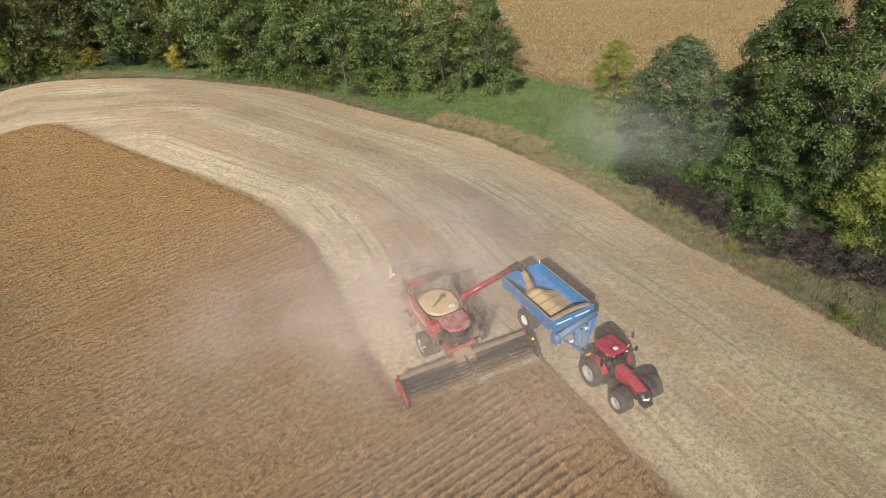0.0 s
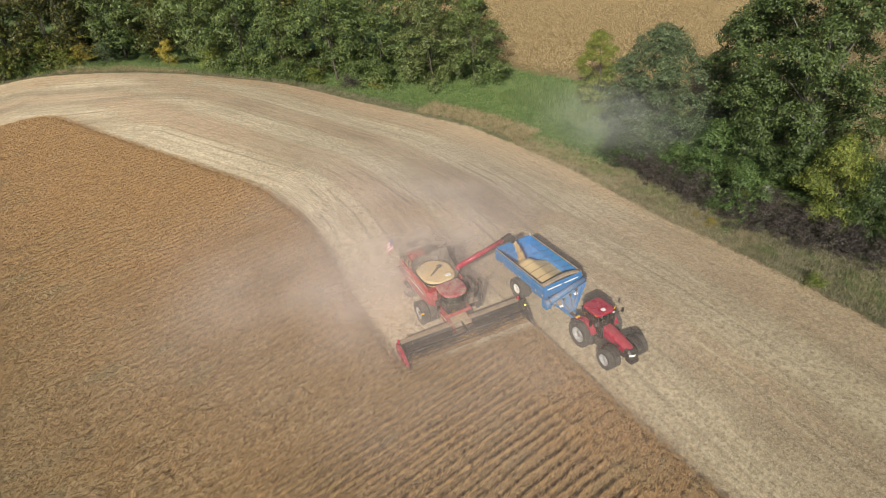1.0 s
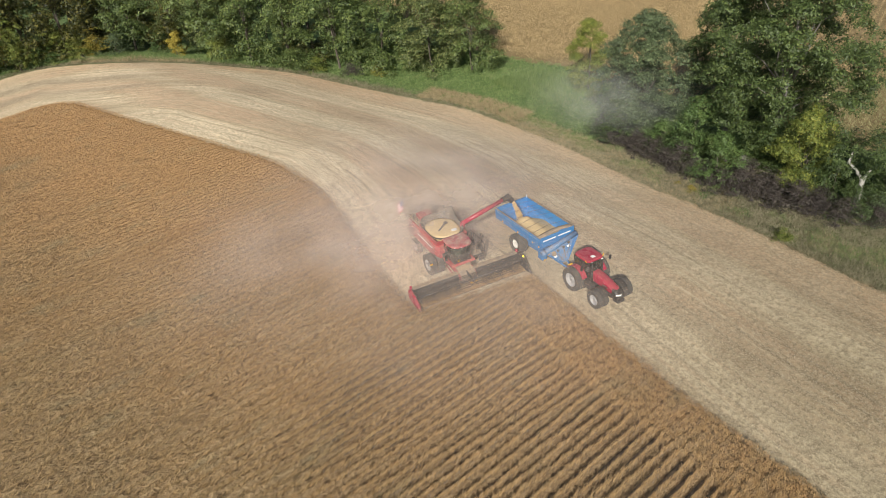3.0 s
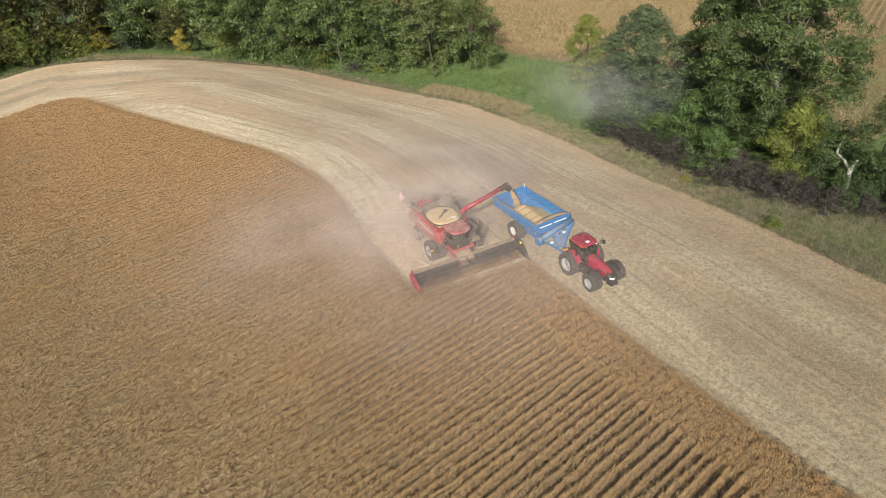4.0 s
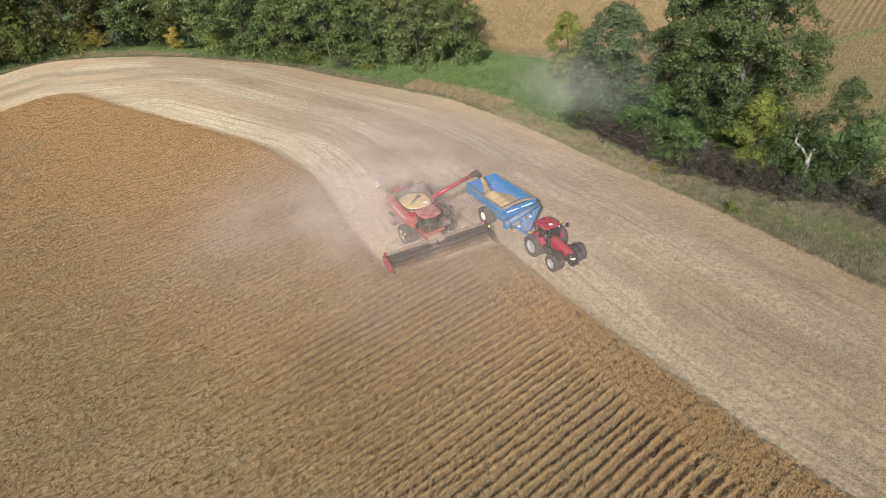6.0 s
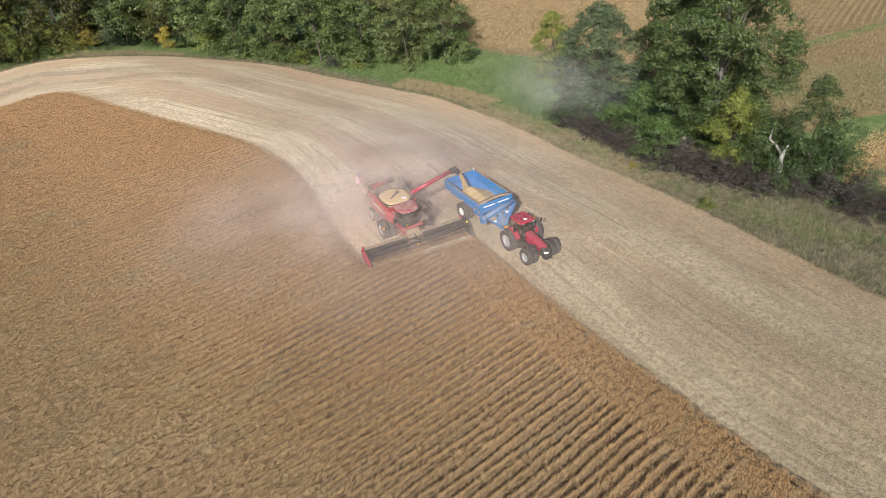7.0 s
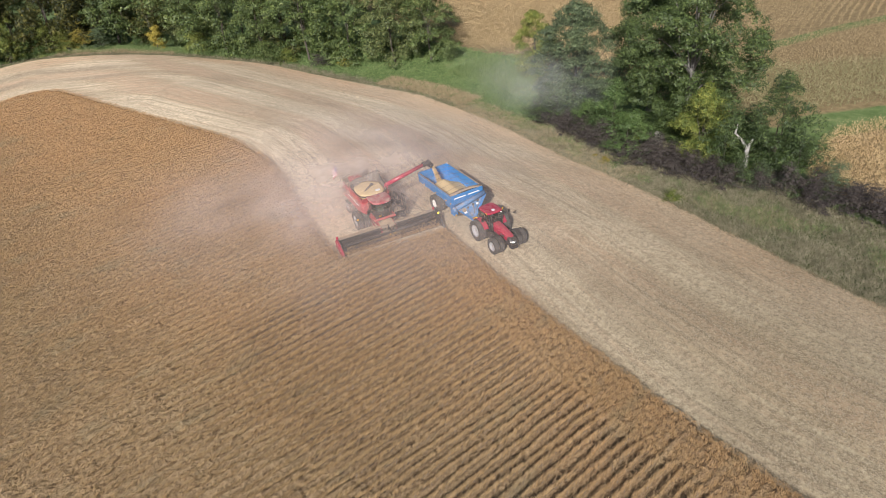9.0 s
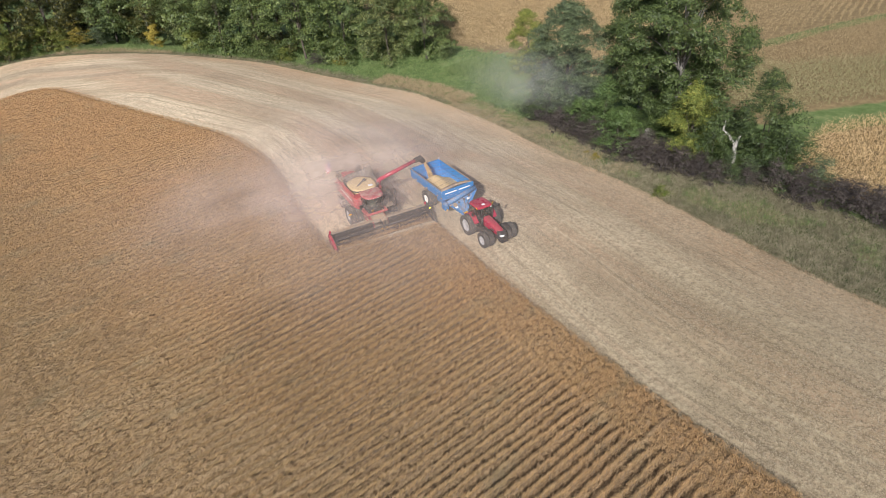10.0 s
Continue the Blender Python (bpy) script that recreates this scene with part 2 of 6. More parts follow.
# tree leaf ramps run from near-black to bright, painting crown gaps and highlights
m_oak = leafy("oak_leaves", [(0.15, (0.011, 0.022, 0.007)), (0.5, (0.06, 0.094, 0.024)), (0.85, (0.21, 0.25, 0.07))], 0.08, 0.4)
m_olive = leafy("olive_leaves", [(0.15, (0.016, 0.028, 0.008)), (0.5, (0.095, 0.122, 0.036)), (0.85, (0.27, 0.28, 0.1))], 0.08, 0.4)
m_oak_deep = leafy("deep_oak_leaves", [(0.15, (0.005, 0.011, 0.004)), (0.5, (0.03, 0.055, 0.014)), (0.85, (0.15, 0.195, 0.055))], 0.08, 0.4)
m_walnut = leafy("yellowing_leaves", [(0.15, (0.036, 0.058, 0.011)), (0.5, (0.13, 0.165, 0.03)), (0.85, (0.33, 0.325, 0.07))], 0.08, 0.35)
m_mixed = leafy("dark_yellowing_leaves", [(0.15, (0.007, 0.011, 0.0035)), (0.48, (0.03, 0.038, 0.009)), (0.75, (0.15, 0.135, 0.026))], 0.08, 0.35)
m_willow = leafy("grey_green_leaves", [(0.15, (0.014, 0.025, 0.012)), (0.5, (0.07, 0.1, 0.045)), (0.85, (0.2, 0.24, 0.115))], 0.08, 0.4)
m_golden = leafy("golden_leaves", [(0.2, (0.16, 0.125, 0.02)), (0.5, (0.33, 0.26, 0.042)), (0.85, (0.47, 0.39, 0.08))], 0.25, 0.3)
m_purple = leafy("dark_purple_leaves", [(0.2, (0.026, 0.022, 0.021)), (0.5, (0.07, 0.056, 0.05)), (0.85, (0.135, 0.115, 0.092))], 0.15, 0.3)
m_bright = leafy("bright_green_leaves", [(0.2, (0.022, 0.046, 0.012)), (0.5, (0.066, 0.118, 0.029)), (0.85, (0.155, 0.21, 0.058))], 0.08, 0.4)


def bark_material(name, dark, pale):
    k = Mat(name)
    v = k.coords((3, 3, 0.7))
    n = k.noise(4.0, v, 6.0, 0.7)
    k.bump(n, 0.7, 0.05)
    return k.done(k.ramp(n, [(0.3, dark), (0.7, pale)]), 0.9, spec=0.1)


m_grey_bark = bark_material("grey_bark", (0.09, 0.083, 0.075), (0.26, 0.245, 0.22))
m_bark = bark_material("bark", (0.045, 0.038, 0.03), (0.14, 0.12, 0.1))
m_dead = bark_material("bleached_wood", (0.2, 0.19, 0.17), (0.42, 0.4, 0.37))
m_red = painted("red_paint", (0.35, 0.01, 0.035), 0.5, 0.28)
m_red_dusty = painted("dust_dulled_red_paint", (0.33, 0.012, 0.04), 0.95, 0.5, dusty=(0.42, 0.27, 0.22))
m_red_clean = painted("clean_red_paint", (0.34, 0.007, 0.045), 0.2, 0.22)
m_blue = painted("blue_paint", (0.006, 0.165, 0.42), 0.2, 0.3)
m_blue_in = painted("inner_blue_paint", (0.010, 0.20, 0.50), 0.14, 0.35)
m_blue_dusty = painted("dusty_blue_paint", (0.02, 0.175, 0.40), 0.6, 0.45)
m_black = painted("black_steel", (0.018, 0.018, 0.02), 0.14, 0.45)
m_belt = painted("black_rubber_belt", (0.02, 0.02, 0.02), 0.1, 0.6)
m_tyre = painted("tyre_rubber", (0.04, 0.039, 0.038), 0.4, 0.75, dusty=(0.2, 0.165, 0.13))
m_rim = painted("silver_rim", (0.4, 0.4, 0.41), 0.2, 0.35, 0.25)
m_rim_white = painted("white_rim", (0.78, 0.76, 0.72), 0.25, 0.45)
m_grey = painted("grey_steel", (0.085, 0.082, 0.08), 0.45, 0.5, 0.2)
m_dusty = painted("dust_covered_steel", (0.2, 0.17, 0.14), 1.1, 0.7)
m_white = painted("white_decal", (0.8, 0.8, 0.8), 0.1, 0.4)
m_flag_red = painted("flag_red", (0.42, 0.1, 0.12), 0.0, 0.8)
m_flag_white = painted("flag_white", (0.75, 0.73, 0.72), 0.0, 0.8)
m_flag_blue = painted("flag_blue", (0.11, 0.12, 0.24), 0.0, 0.8)
m_amber = painted("amber_lens", (0.8, 0.42, 0.02), 0.0, 0.2)
m_lamp = painted("clear_lamp_lens", (0.85, 0.85, 0.82), 0.05, 0.15)


def glowing(name, color, strength):
    k = Mat(name)
    k.b.inputs["Emission Color"].default_value = (*color, 1)
    k.b.inputs["Emission Strength"].default_value = strength
    return k.done(color, 0.3)


m_yellow_lamp = glowing("lit_amber_lamp", (1.0, 0.72, 0.05), 2.2)


def glass_material():
    """A thin tinted pane: clear through, glossy at a slant, with a little dust."""
    k = Mat("cab_glass")
    clear = k.t.nodes.new("ShaderNodeBsdfTransparent")
    clear.inputs[0].default_value = (0.72, 0.8, 0.77, 1)
    n = k.noise(2.0, k.coords(), 4.0)
    k.done((0.4, 0.36, 0.31), 0.08, spec=0.6)
    gloss = k.t.nodes.new("ShaderNodeBsdfGlossy")
    gloss.inputs["Roughness"].default_value = 0.04
    fr = k.node("ShaderNodeFresnel", IOR=1.5)
    a = k.t.nodes.new("ShaderNodeMixShader")
    k.link(fr.outputs[0], a.inputs[0])
    k.link(clear.outputs[0], a.inputs[1])
    k.link(gloss.outputs[0], a.inputs[2])
    b = k.t.nodes.new("ShaderNodeMixShader")
    k.link(k.calc("MULTIPLY", k.mask(n, 0.35, 0.8), 0.16), b.inputs[0])
    k.link(a.outputs[0], b.inputs[1])
    k.link(k.b.outputs[0], b.inputs[2])
    k.link(b.outputs[0], k.out.inputs[0])
    return k.m


m_glass = glass_material()


def grain_material():
    k = Mat("soybean_grain")
    v = k.coords()
    fine = k.noise(45.0, v, 2.0)
    broad = k.noise(1.1, v, 3.0)
    tone = k.ramp(fine, [(0.3, (0.5, 0.34, 0.165)), (0.65, (0.72, 0.54, 0.31))])
    k.bump(fine, 0.5, 0.01)
    return k.done(k.mix(k.calc("MULTIPLY", broad, 0.4), tone, (0.64, 0.48, 0.27)), 0.75, spec=0.2)


m_grain = grain_material()


def dust_material(name, tint, most):
    """A veil of hanging dust, thickest at its middle."""
    k = Mat(name)
    soft = k.attr("soft")
    n = k.noise(0.16, k.coords((1, 1, 2.5)), 5.0, 0.55)
    thick = k.calc("MULTIPLY", soft, k.calc("MULTIPLY", k.mask(n, 0.15, 0.75), most))
    d = k.t.nodes.new("ShaderNodeBsdfDiffuse")
    d.inputs[0].default_value = (*tint, 1)
    tr = k.t.nodes.new("ShaderNodeBsdfTranslucent")
    tr.inputs[0].default_value = (*tint, 1)
    both = k.t.nodes.new("ShaderNodeMixShader")
    both.inputs[0].default_value = 0.2
    clear = k.t.nodes.new("ShaderNodeBsdfTransparent")
    veil = k.t.nodes.new("ShaderNodeMixShader")
    k.link(d.outputs[0], both.inputs[1])
    k.link(tr.outputs[0], both.inputs[2])
    k.link(thick, veil.inputs[0])
    k.link(clear.outputs[0], veil.inputs[1])
    k.link(both.outputs[0], veil.inputs[2])
    k.link(veil.outputs[0], k.out.inputs[0])
    return k.m


m_dust = dust_material("drifting_dust", (0.88, 0.73, 0.64), 0.38)
# same dust with the trees' shade put into its grey tint
m_dust_shade = dust_material("shaded_drifting_dust", (0.42, 0.43, 0.41), 0.30)

# ---- building helpers ----
rng = np.random.default_rng(7)


def sheet(name, co, faces, material, parent=None, attrs=None):
    """One mesh object from arrays: co (n, 3), faces (m, 3) or (m, 4)."""
    co, faces = np.asarray(co, np.float32), np.asarray(faces, np.int32)
    me = bpy.data.meshes.new(name)
    k = faces.shape[1]
    me.vertices.add(len(co))
    me.vertices.foreach_set("co", co.ravel())
    me.loops.add(faces.size)
    me.loops.foreach_set("vertex_index", faces.ravel())
    me.polygons.add(len(faces))
    me.polygons.foreach_set("loop_start", np.arange(0, faces.size, k, dtype=np.int32))
    for key, v in (attrs or {}).items():
        me.attributes.new(key, "FLOAT", "POINT").data.foreach_set("value", np.asarray(v, np.float32))
    me.update(calc_edges=True)
    me.materials.append(material)
    ob = new(name, me)
    ob.parent = parent
    return ob


def part(name, bm, material, parent=None, label="", smooth=False):
    """Link a bmesh as one mesh object under a thing or a part."""
    bmesh.ops.recalc_face_normals(bm, faces=bm.faces)
    for f in bm.faces:
        f.smooth = smooth
    me = bpy.data.meshes.new(name)
    bm.to_mesh(me)
    bm.free()
    me.materials.append(material)
    ob = new(name, me)
    ob.parent = parent
    if label:
        tagged(ob, label)
    return ob


def box(bm, x0, x1, y0, y1, z0, z1, bevel=0.0):
    r = bmesh.ops.create_cube(bm, size=1.0, matrix=Matrix.LocRotScale(((x0 + x1) / 2, (y0 + y1) / 2, (z0 + z1) / 2), None, (abs(x1 - x0), abs(y1 - y0), abs(z1 - z0))))
    if bevel:
        edges = list({e for v in r["verts"] for e in v.link_edges})
        bmesh.ops.bevel(bm, geom=edges, offset=bevel, segments=2, affect="EDGES", profile=0.6)
    return bm


def rod(bm, a, b, r0, r1=None, n=8):
    a, b = Vector(a), Vector(b)
    q = (b - a).to_track_quat("Z", "Y")
    bmesh.ops.create_cone(bm, cap_ends=True, segments=n, radius1=r0, radius2=r0 if r1 is None else r1, depth=(b - a).length,
                          matrix=Matrix.LocRotScale((a + b) / 2, q, None))
    return bm


def pipe(bm, pts, r, n=6):
    for a, b in zip(pts, pts[1:]):
        rod(bm, a, b, r, n=n)
    return bm


def prism(bm, profile, axis, lo, hi, bevel=0.0):
    """A side profile (pairs) drawn out along an axis: 'y' takes (x, z), 'x' takes (y, z), 'z' takes (x, y)."""
    put = {"y": lambda p, v: (p[0], v, p[1]), "x": lambda p, v: (v, p[0], p[1]), "z": lambda p, v: (p[0], p[1], v)}[axis]
    a = [bm.verts.new(put(p, lo)) for p in profile]
    b = [bm.verts.new(put(p, hi)) for p in profile]
    fs = [bm.faces.new(a), bm.faces.new(b[::-1])]
    for i in range(len(a)):
        j = (i + 1) % len(a)
        fs.append(bm.faces.new((a[i], a[j], b[j], b[i])))
    if bevel:
        edges = list({e for f in fs for e in f.edges})
        bmesh.ops.bevel(bm, geom=edges, offset=bevel, segments=2, affect="EDGES", profile=0.6)
    return bm


def loft(bm, rings, cap=True):
    """Skin a row of rings, each a list of as many points."""
    vs = [[bm.verts.new(p) for p in ring] for ring in rings]
    n = len(vs[0])
    for a, b in zip(vs, vs[1:]):
        for i in range(n):
            j = (i + 1) % n
            bm.faces.new((a[i], a[j], b[j], b[i]))
    if cap:
        bm.faces.new(vs[0][::-1])
        bm.faces.new(vs[-1])
    return bm


def round_rect(w, h, r, n=4):
    """A rounded rectangle's outline, w by h about the middle."""
    out = []
    for cx, cy, a0 in ((w / 2 - r, h / 2 - r, 0), (-w / 2 + r, h / 2 - r, 90), (-w / 2 + r, -h / 2 + r, 180), (w / 2 - r, -h / 2 + r, 270)):
        for i in range(n + 1):
            a = radians(a0 + 90 * i / n)
            out.append((cx + r * math.cos(a), cy + r * math.sin(a)))
    return out


def plate(bm, quad, thick):
    """A panel over four corners, thickened along its normal."""
    q = [Vector(p) for p in quad]
    n = (q[1] - q[0]).cross(q[3] - q[0]).normalized() * thick
    return loft(bm, [q, [p + n for p in q]])


def thing(name, m, label, category, group=""):
    e = new(name)
    e.empty_display_size = 0.3
    e.matrix_world = m
    return tagged(e, label, category, group)


def wheel(parent, name, x, y, r, w, side, rim_r, m_rim_in, lugs=22, dish=0.12):
    """A lugged tyre with its dished rim. side: +1 when the outer face looks to +y."""
    hub = new(name)
    hub.parent = parent
    hub.location = (x, y, r)
    bm = bmesh.new()
    n = 36
    prof = [(rim_r, -w * 0.42), (r * 0.84, -w * 0.5), (r * 0.95, -w * 0.46), (r * 0.965, -w * 0.3), (r * 0.97, 0), (r * 0.965, w * 0.3), (r * 0.95, w * 0.46),
            (r * 0.84, w * 0.5), (rim_r, w * 0.42)]
    rings = [[(a * math.cos(2 * math.pi * i / n), b, a * math.sin(2 * math.pi * i / n)) for i in range(n)] for a, b in prof]
    loft(bm, rings, cap=False)
    for i in range(lugs):
        for s in (-1, 1):
            a0 = 2 * math.pi * (i + (0.25 if s > 0 else -0.25)) / lugs
            a1 = a0 + 0.75 * 2 * math.pi / lugs
            d = 0.16 * 2 * math.pi / lugs
            q = []
            for rr in (r * 0.93, r):
                q.append([(rr * math.cos(a), y_, rr * math.sin(a)) for a, y_ in ((a0 - d, 0.02 * s), (a0 + d, 0.02 * s), (a1 + d, s * w * 0.47), (a1 - d, s * w * 0.47))])
            loft(bm, q)
    part("tyre", bm, m_tyre, hub, smooth=False)
    bm = bmesh.new()
    o = side * w * 0.42
    rings = []
    for a, b in ((rim_r * 1.02, o), (rim_r * 0.93, o * 1.02), (rim_r * 0.86, o - side * dish), (rim_r * 0.45, o - side * dish * 1.4), (rim_r * 0.40, o - side * dish * 0.7), (0.02, o - side * dish * 0.6)):
        rings.append([(a * math.cos(2 * math.pi * i / 28), b, a * math.sin(2 * math.pi * i / 28)) for i in range(28)])
    loft(bm, rings, cap=False)
    rings = [[(a * math.cos(2 * math.pi * i / 28), b, a * math.sin(2 * math.pi * i / 28)) for i in range(28)] for a, b in ((rim_r * 1.02, -o), (rim_r * 0.8, -o * 0.6), (0.02, -o * 0.5))]
    loft(bm, rings, cap=False)
    for i in range(8):
        a = 2 * math.pi * i / 8
        p = (rim_r * 0.3 * math.cos(a), o - side * dish * 0.62, rim_r * 0.3 * math.sin(a))
        rod(bm, p, (p[0], p[1] + side * 0.04, p[2]), 0.025, n=6)
    part("rim", bm, m_rim_in, hub, smooth=True)
    return hub


def bristles(P, n, h, w, span, spread, start, root=0.06, lean=(0.0, 0.0), flat=(1.0, 1.0)):
    """Fine pointed blades, n to a clump: they spring between start[0] and start[1] of the height h and rise by span of it."""
    k = len(P) * n
    H = np.repeat(np.broadcast_to(np.asarray(h, float), (len(P),)), n)
    base = np.repeat(P, n, axis=0) + np.c_[rng.normal(0, root, (k, 2)) * flat, H * (start[0] + (start[1] - start[0]) * rng.random(k))]
    up = H * span * (0.55 + 0.9 * rng.random(k))
    go = rng.normal(0, spread, (k, 2)) * flat * H[:, None]
    tip = base + np.c_[go + np.outer(H, lean) * (0.4 + rng.random((k, 1))), up]
    base[:, :2] += np.outer(H, lean) * ((base[:, 2] - np.repeat(P[:, 2], n)) / H)[:, None] * 0.8
    tip[:, :2] += np.outer(H, lean) * 0.5
    b = rng.random(k) * 2 * np.pi
    side = np.c_[np.cos(b), np.sin(b), 0.3 * rng.normal(size=k)] * (w / 2 * (0.6 + 0.8 * rng.random(k)))[:, None]
    co = np.stack([base - side, base + side, tip], 1).reshape(-1, 3)
    return co, np.arange(k * 3).reshape(-1, 3)


def leaf_tris(C, N, size, slim=0.8):
    """Single pointed leaves at C with normals near N."""
    k = len(C)
    nrm = N + rng.normal(0, 0.38, (k, 3))
    nrm /= np.linalg.norm(nrm, axis=1, keepdims=True) + 1e-9
    t = np.cross(nrm, rng.normal(size=(k, 3)))
    t /= np.linalg.norm(t, axis=1, keepdims=True) + 1e-9
    b = np.cross(nrm, t)
    s = (np.broadcast_to(size, (k,)) * (0.6 + 0.8 * rng.random(k)))[:, None]
    co = np.stack([C - t * s * 0.45 + b * s * 0.42 * slim, C - t * s * 0.3 - b * s * 0.42 * slim, C + t * s * 0.6], 1).reshape(-1, 3)
    return co, np.arange(k * 3).reshape(-1, 3)


def crown(lobes, count, size, low=-0.25):
    """Leaves on the outer shells of lobes (x, y, z, r, squash); fewer underneath."""
    L = np.asarray(lobes, float)
    wgt = L[:, 3] ** 2
    k = count // 13
    pick = rng.choice(len(L), k, p=wgt / wgt.sum())
    v = rng.normal(size=(k, 3))
    v /= np.linalg.norm(v, axis=1, keepdims=True)
    v[:, 2] = np.where(v[:, 2] < low, -v[:, 2], v[:, 2])
    depth = np.where(rng.random(k) < 0.2, 0.35 + 0.3 * rng.random(k), 0.84 + 0.2 * rng.random(k))
    C = L[pick, :3] + v * (L[pick, 3] * depth)[:, None] * np.c_[np.ones(k), np.ones(k), L[pick, 4]]
    # each spray is a small flat cushion of leaves
    C, v = np.repeat(C, 13, axis=0), np.repeat(v, 13, axis=0)
    g = rng.normal(size=C.shape) * [1, 1, 0.55]
    return leaf_tris(C + g * size * 0.95, 0.7 * v + 0.6 * g + [0, 0, 0.25], size * 0.84)


def lobes_in(width, height, base, n, r0, r1, seed, taper=0.35, core=0.3):
    """Foliage masses filling an egg-shaped crown, with an uneven outline."""
    g = np.random.default_rng(seed)
    out = []
    for i in range(n):
        f = (i + 0.5) / n
        z = base + (height - base) * f
        env = width / 2 * (1 - abs(2 * f - (1 - taper)) ** 2.2 * 0.75)
        a = i * 2.39996 + g.normal(0, 0.5)
        r = r0 + (r1 - r0) * g.random() ** 1.4
        rr = max(0.0, env - 0.5 * r) * (core + (1 - core) * g.random() ** 0.6)
        out.append((rr * math.cos(a), rr * math.sin(a), z + g.normal(0, 0.4), r, 0.75 + 0.25 * g.random()))
    return out


def billows(width, height, base, n, r0, r1, seed, taper=0.35):
    """Foliage masses standing out round a shaded core, with gaps between them."""
    return lobes_in(width, height, base, n, r0, r1, seed, taper, 0.66) + lobes_in(width * 0.58, height * 0.86, base, n // 3, r0 * 1.1, r1 * 0.95, seed + 500, taper, 0.1)


def limb(bm, a, b, r0, r1, g, steps=4, wobble=0.15):
    a, b = np.array(a, float), np.array(b, float)
    L = np.linalg.norm(b - a)
    rings = []
    for i in range(steps + 1):
        f = i / steps
        p = a + (b - a) * f + (g.normal(0, wobble * L * 0.3, 3) * math.sin(math.pi * f)) + np.array([0, 0, 0.12 * L * math.sin(math.pi * f)])
        r = r0 + (r1 - r0) * f
        rings.append([(p[0] + r * math.cos(k * math.pi / 3), p[1] + r * math.sin(k * math.pi / 3), p[2]) for k in range(6)])
    loft(bm, rings)


def tree(name, m, label, lobes, leaves, size, leaf_mat, trunk_h, trunk_r, seed, group="", bark=None, category="tree", limbs=9):
    g = np.random.default_rng(seed)
    e = thing(name, m, label, category, group)
    bm = bmesh.new()
    rings = []
    for f in (0, 0.04, 0.25, 0.6, 1.0):
        r = trunk_r * (1.5 - 8 * f if f < 0.05 else 1.05 - 0.5 * f)
        ox, oy = 0.25 * math.sin(3 * f + seed), 0.25 * math.cos(2 * f + seed) - 0.25 * math.cos(seed)
        rings.append([(ox + r * math.cos(k * math.pi / 4), oy + r * math.sin(k * math.pi / 4), trunk_h * f - 0.3) for k in range(8)])
    loft(bm, rings)
    order = sorted(range(len(lobes)), key=lambda i: -lobes[i][3])
    for i in order[:limbs]:
        lx, ly, lz, _, _ = lobes[i]
        z0 = min(trunk_h * (0.45 + 0.5 * g.random()), max(0.4, lz - 0.5))
        limb(bm, (0.1, 0, z0), (lx * 0.9, ly * 0.9, lz), trunk_r * 0.3, trunk_r * 0.08, g)
    part("trunk", bm, bark or m_bark, e, smooth=True)
    co, fa = crown(lobes, leaves, size)
    sheet("crown", co, fa, leaf_mat, e)
    return e

# ---- the lie of the land ----
def ease(u):
    u = np.clip(u, 0.0, 1.0)
    return u * u * (3 - 2 * u)


def land(x, y):
    """Height of the ground: a level field that falls to a grassy hollow on its east side."""
    x, y = np.asarray(x, float), np.asarray(y, float)
    deep = 3 + 2.2 * ease((y - 5) / 55.0)
    return -0.5 + 0.012 * (np.clip(y, 0, 130) - 20) - deep * ease((x + 0.09 * (y - 50) - 24) / 38)


def smooth_line(pts, step=1.5):
    p = np.array([pts[0], *pts, pts[-1]], float)
    out = []
    for i in range(1, len(p) - 2):
        n = max(2, int(np.linalg.norm(p[i + 1] - p[i]) / step))
        for f in np.arange(n) / n:
            out.append(0.5 * (2 * p[i] + (p[i + 1] - p[i - 1]) * f + (2 * p[i - 1] - 5 * p[i] + 4 * p[i + 1] - p[i + 2]) * f ** 2 + (3 * p[i] - p[i - 1] - 3 * p[i + 1] + p[i + 2]) * f ** 3))
    return np.array([*out, p[-2]])


def to_line(P, line):
    """Distance to a polyline, and the way along it."""
    best, along = np.full(len(P), 1e9), np.zeros(len(P))
    s0 = 0.0
    for a, b in zip(line, line[1:]):
        d = b - a
        L = np.hypot(*d)
        f = np.clip(((P - a) @ d) / (L * L), 0, 1)
        q = P - (a + f[:, None] * d)
        r = np.hypot(q[:, 0], q[:, 1])
        m = r < best
        best[m], along[m] = r[m], s0 + f[m] * L
        s0 += L
    return best, along


def inside(P, poly):
    n, hit = len(poly), np.zeros(len(P), bool)
    for i in range(n):
        a, b = poly[i], poly[(i + 1) % n]
        if a[1] == b[1]:
            continue
        c = ((a[1] > P[:, 1]) != (b[1] > P[:, 1])) & (P[:, 0] < (b[0] - a[0]) * (P[:, 1] - a[1]) / (b[1] - a[1]) + a[0])
        hit ^= c
    return hit


# the field's grassy edge, from the far west round to the south-east
EDGE = smooth_line([(-160, 60), (-90, 92), (-45, 117), (-15, 131.5), (1, 136), (8, 137), (14, 134.5), (20, 129), (28.5, 123.5), (38.5, 115.5), (45.5, 106.5), (50, 92), (53.5, 80),
                    (56.1, 71.3), (56.7, 62.6), (56.4, 55.4), (55.2, 46), (51.8, 33), (50.4, 24.4), (49.1, 16.5), (47.6, 9.9), (46.4, 4.4), (45.4, -1), (44.7, -6), (44.4, -12), (44, -60), (44, -160)])
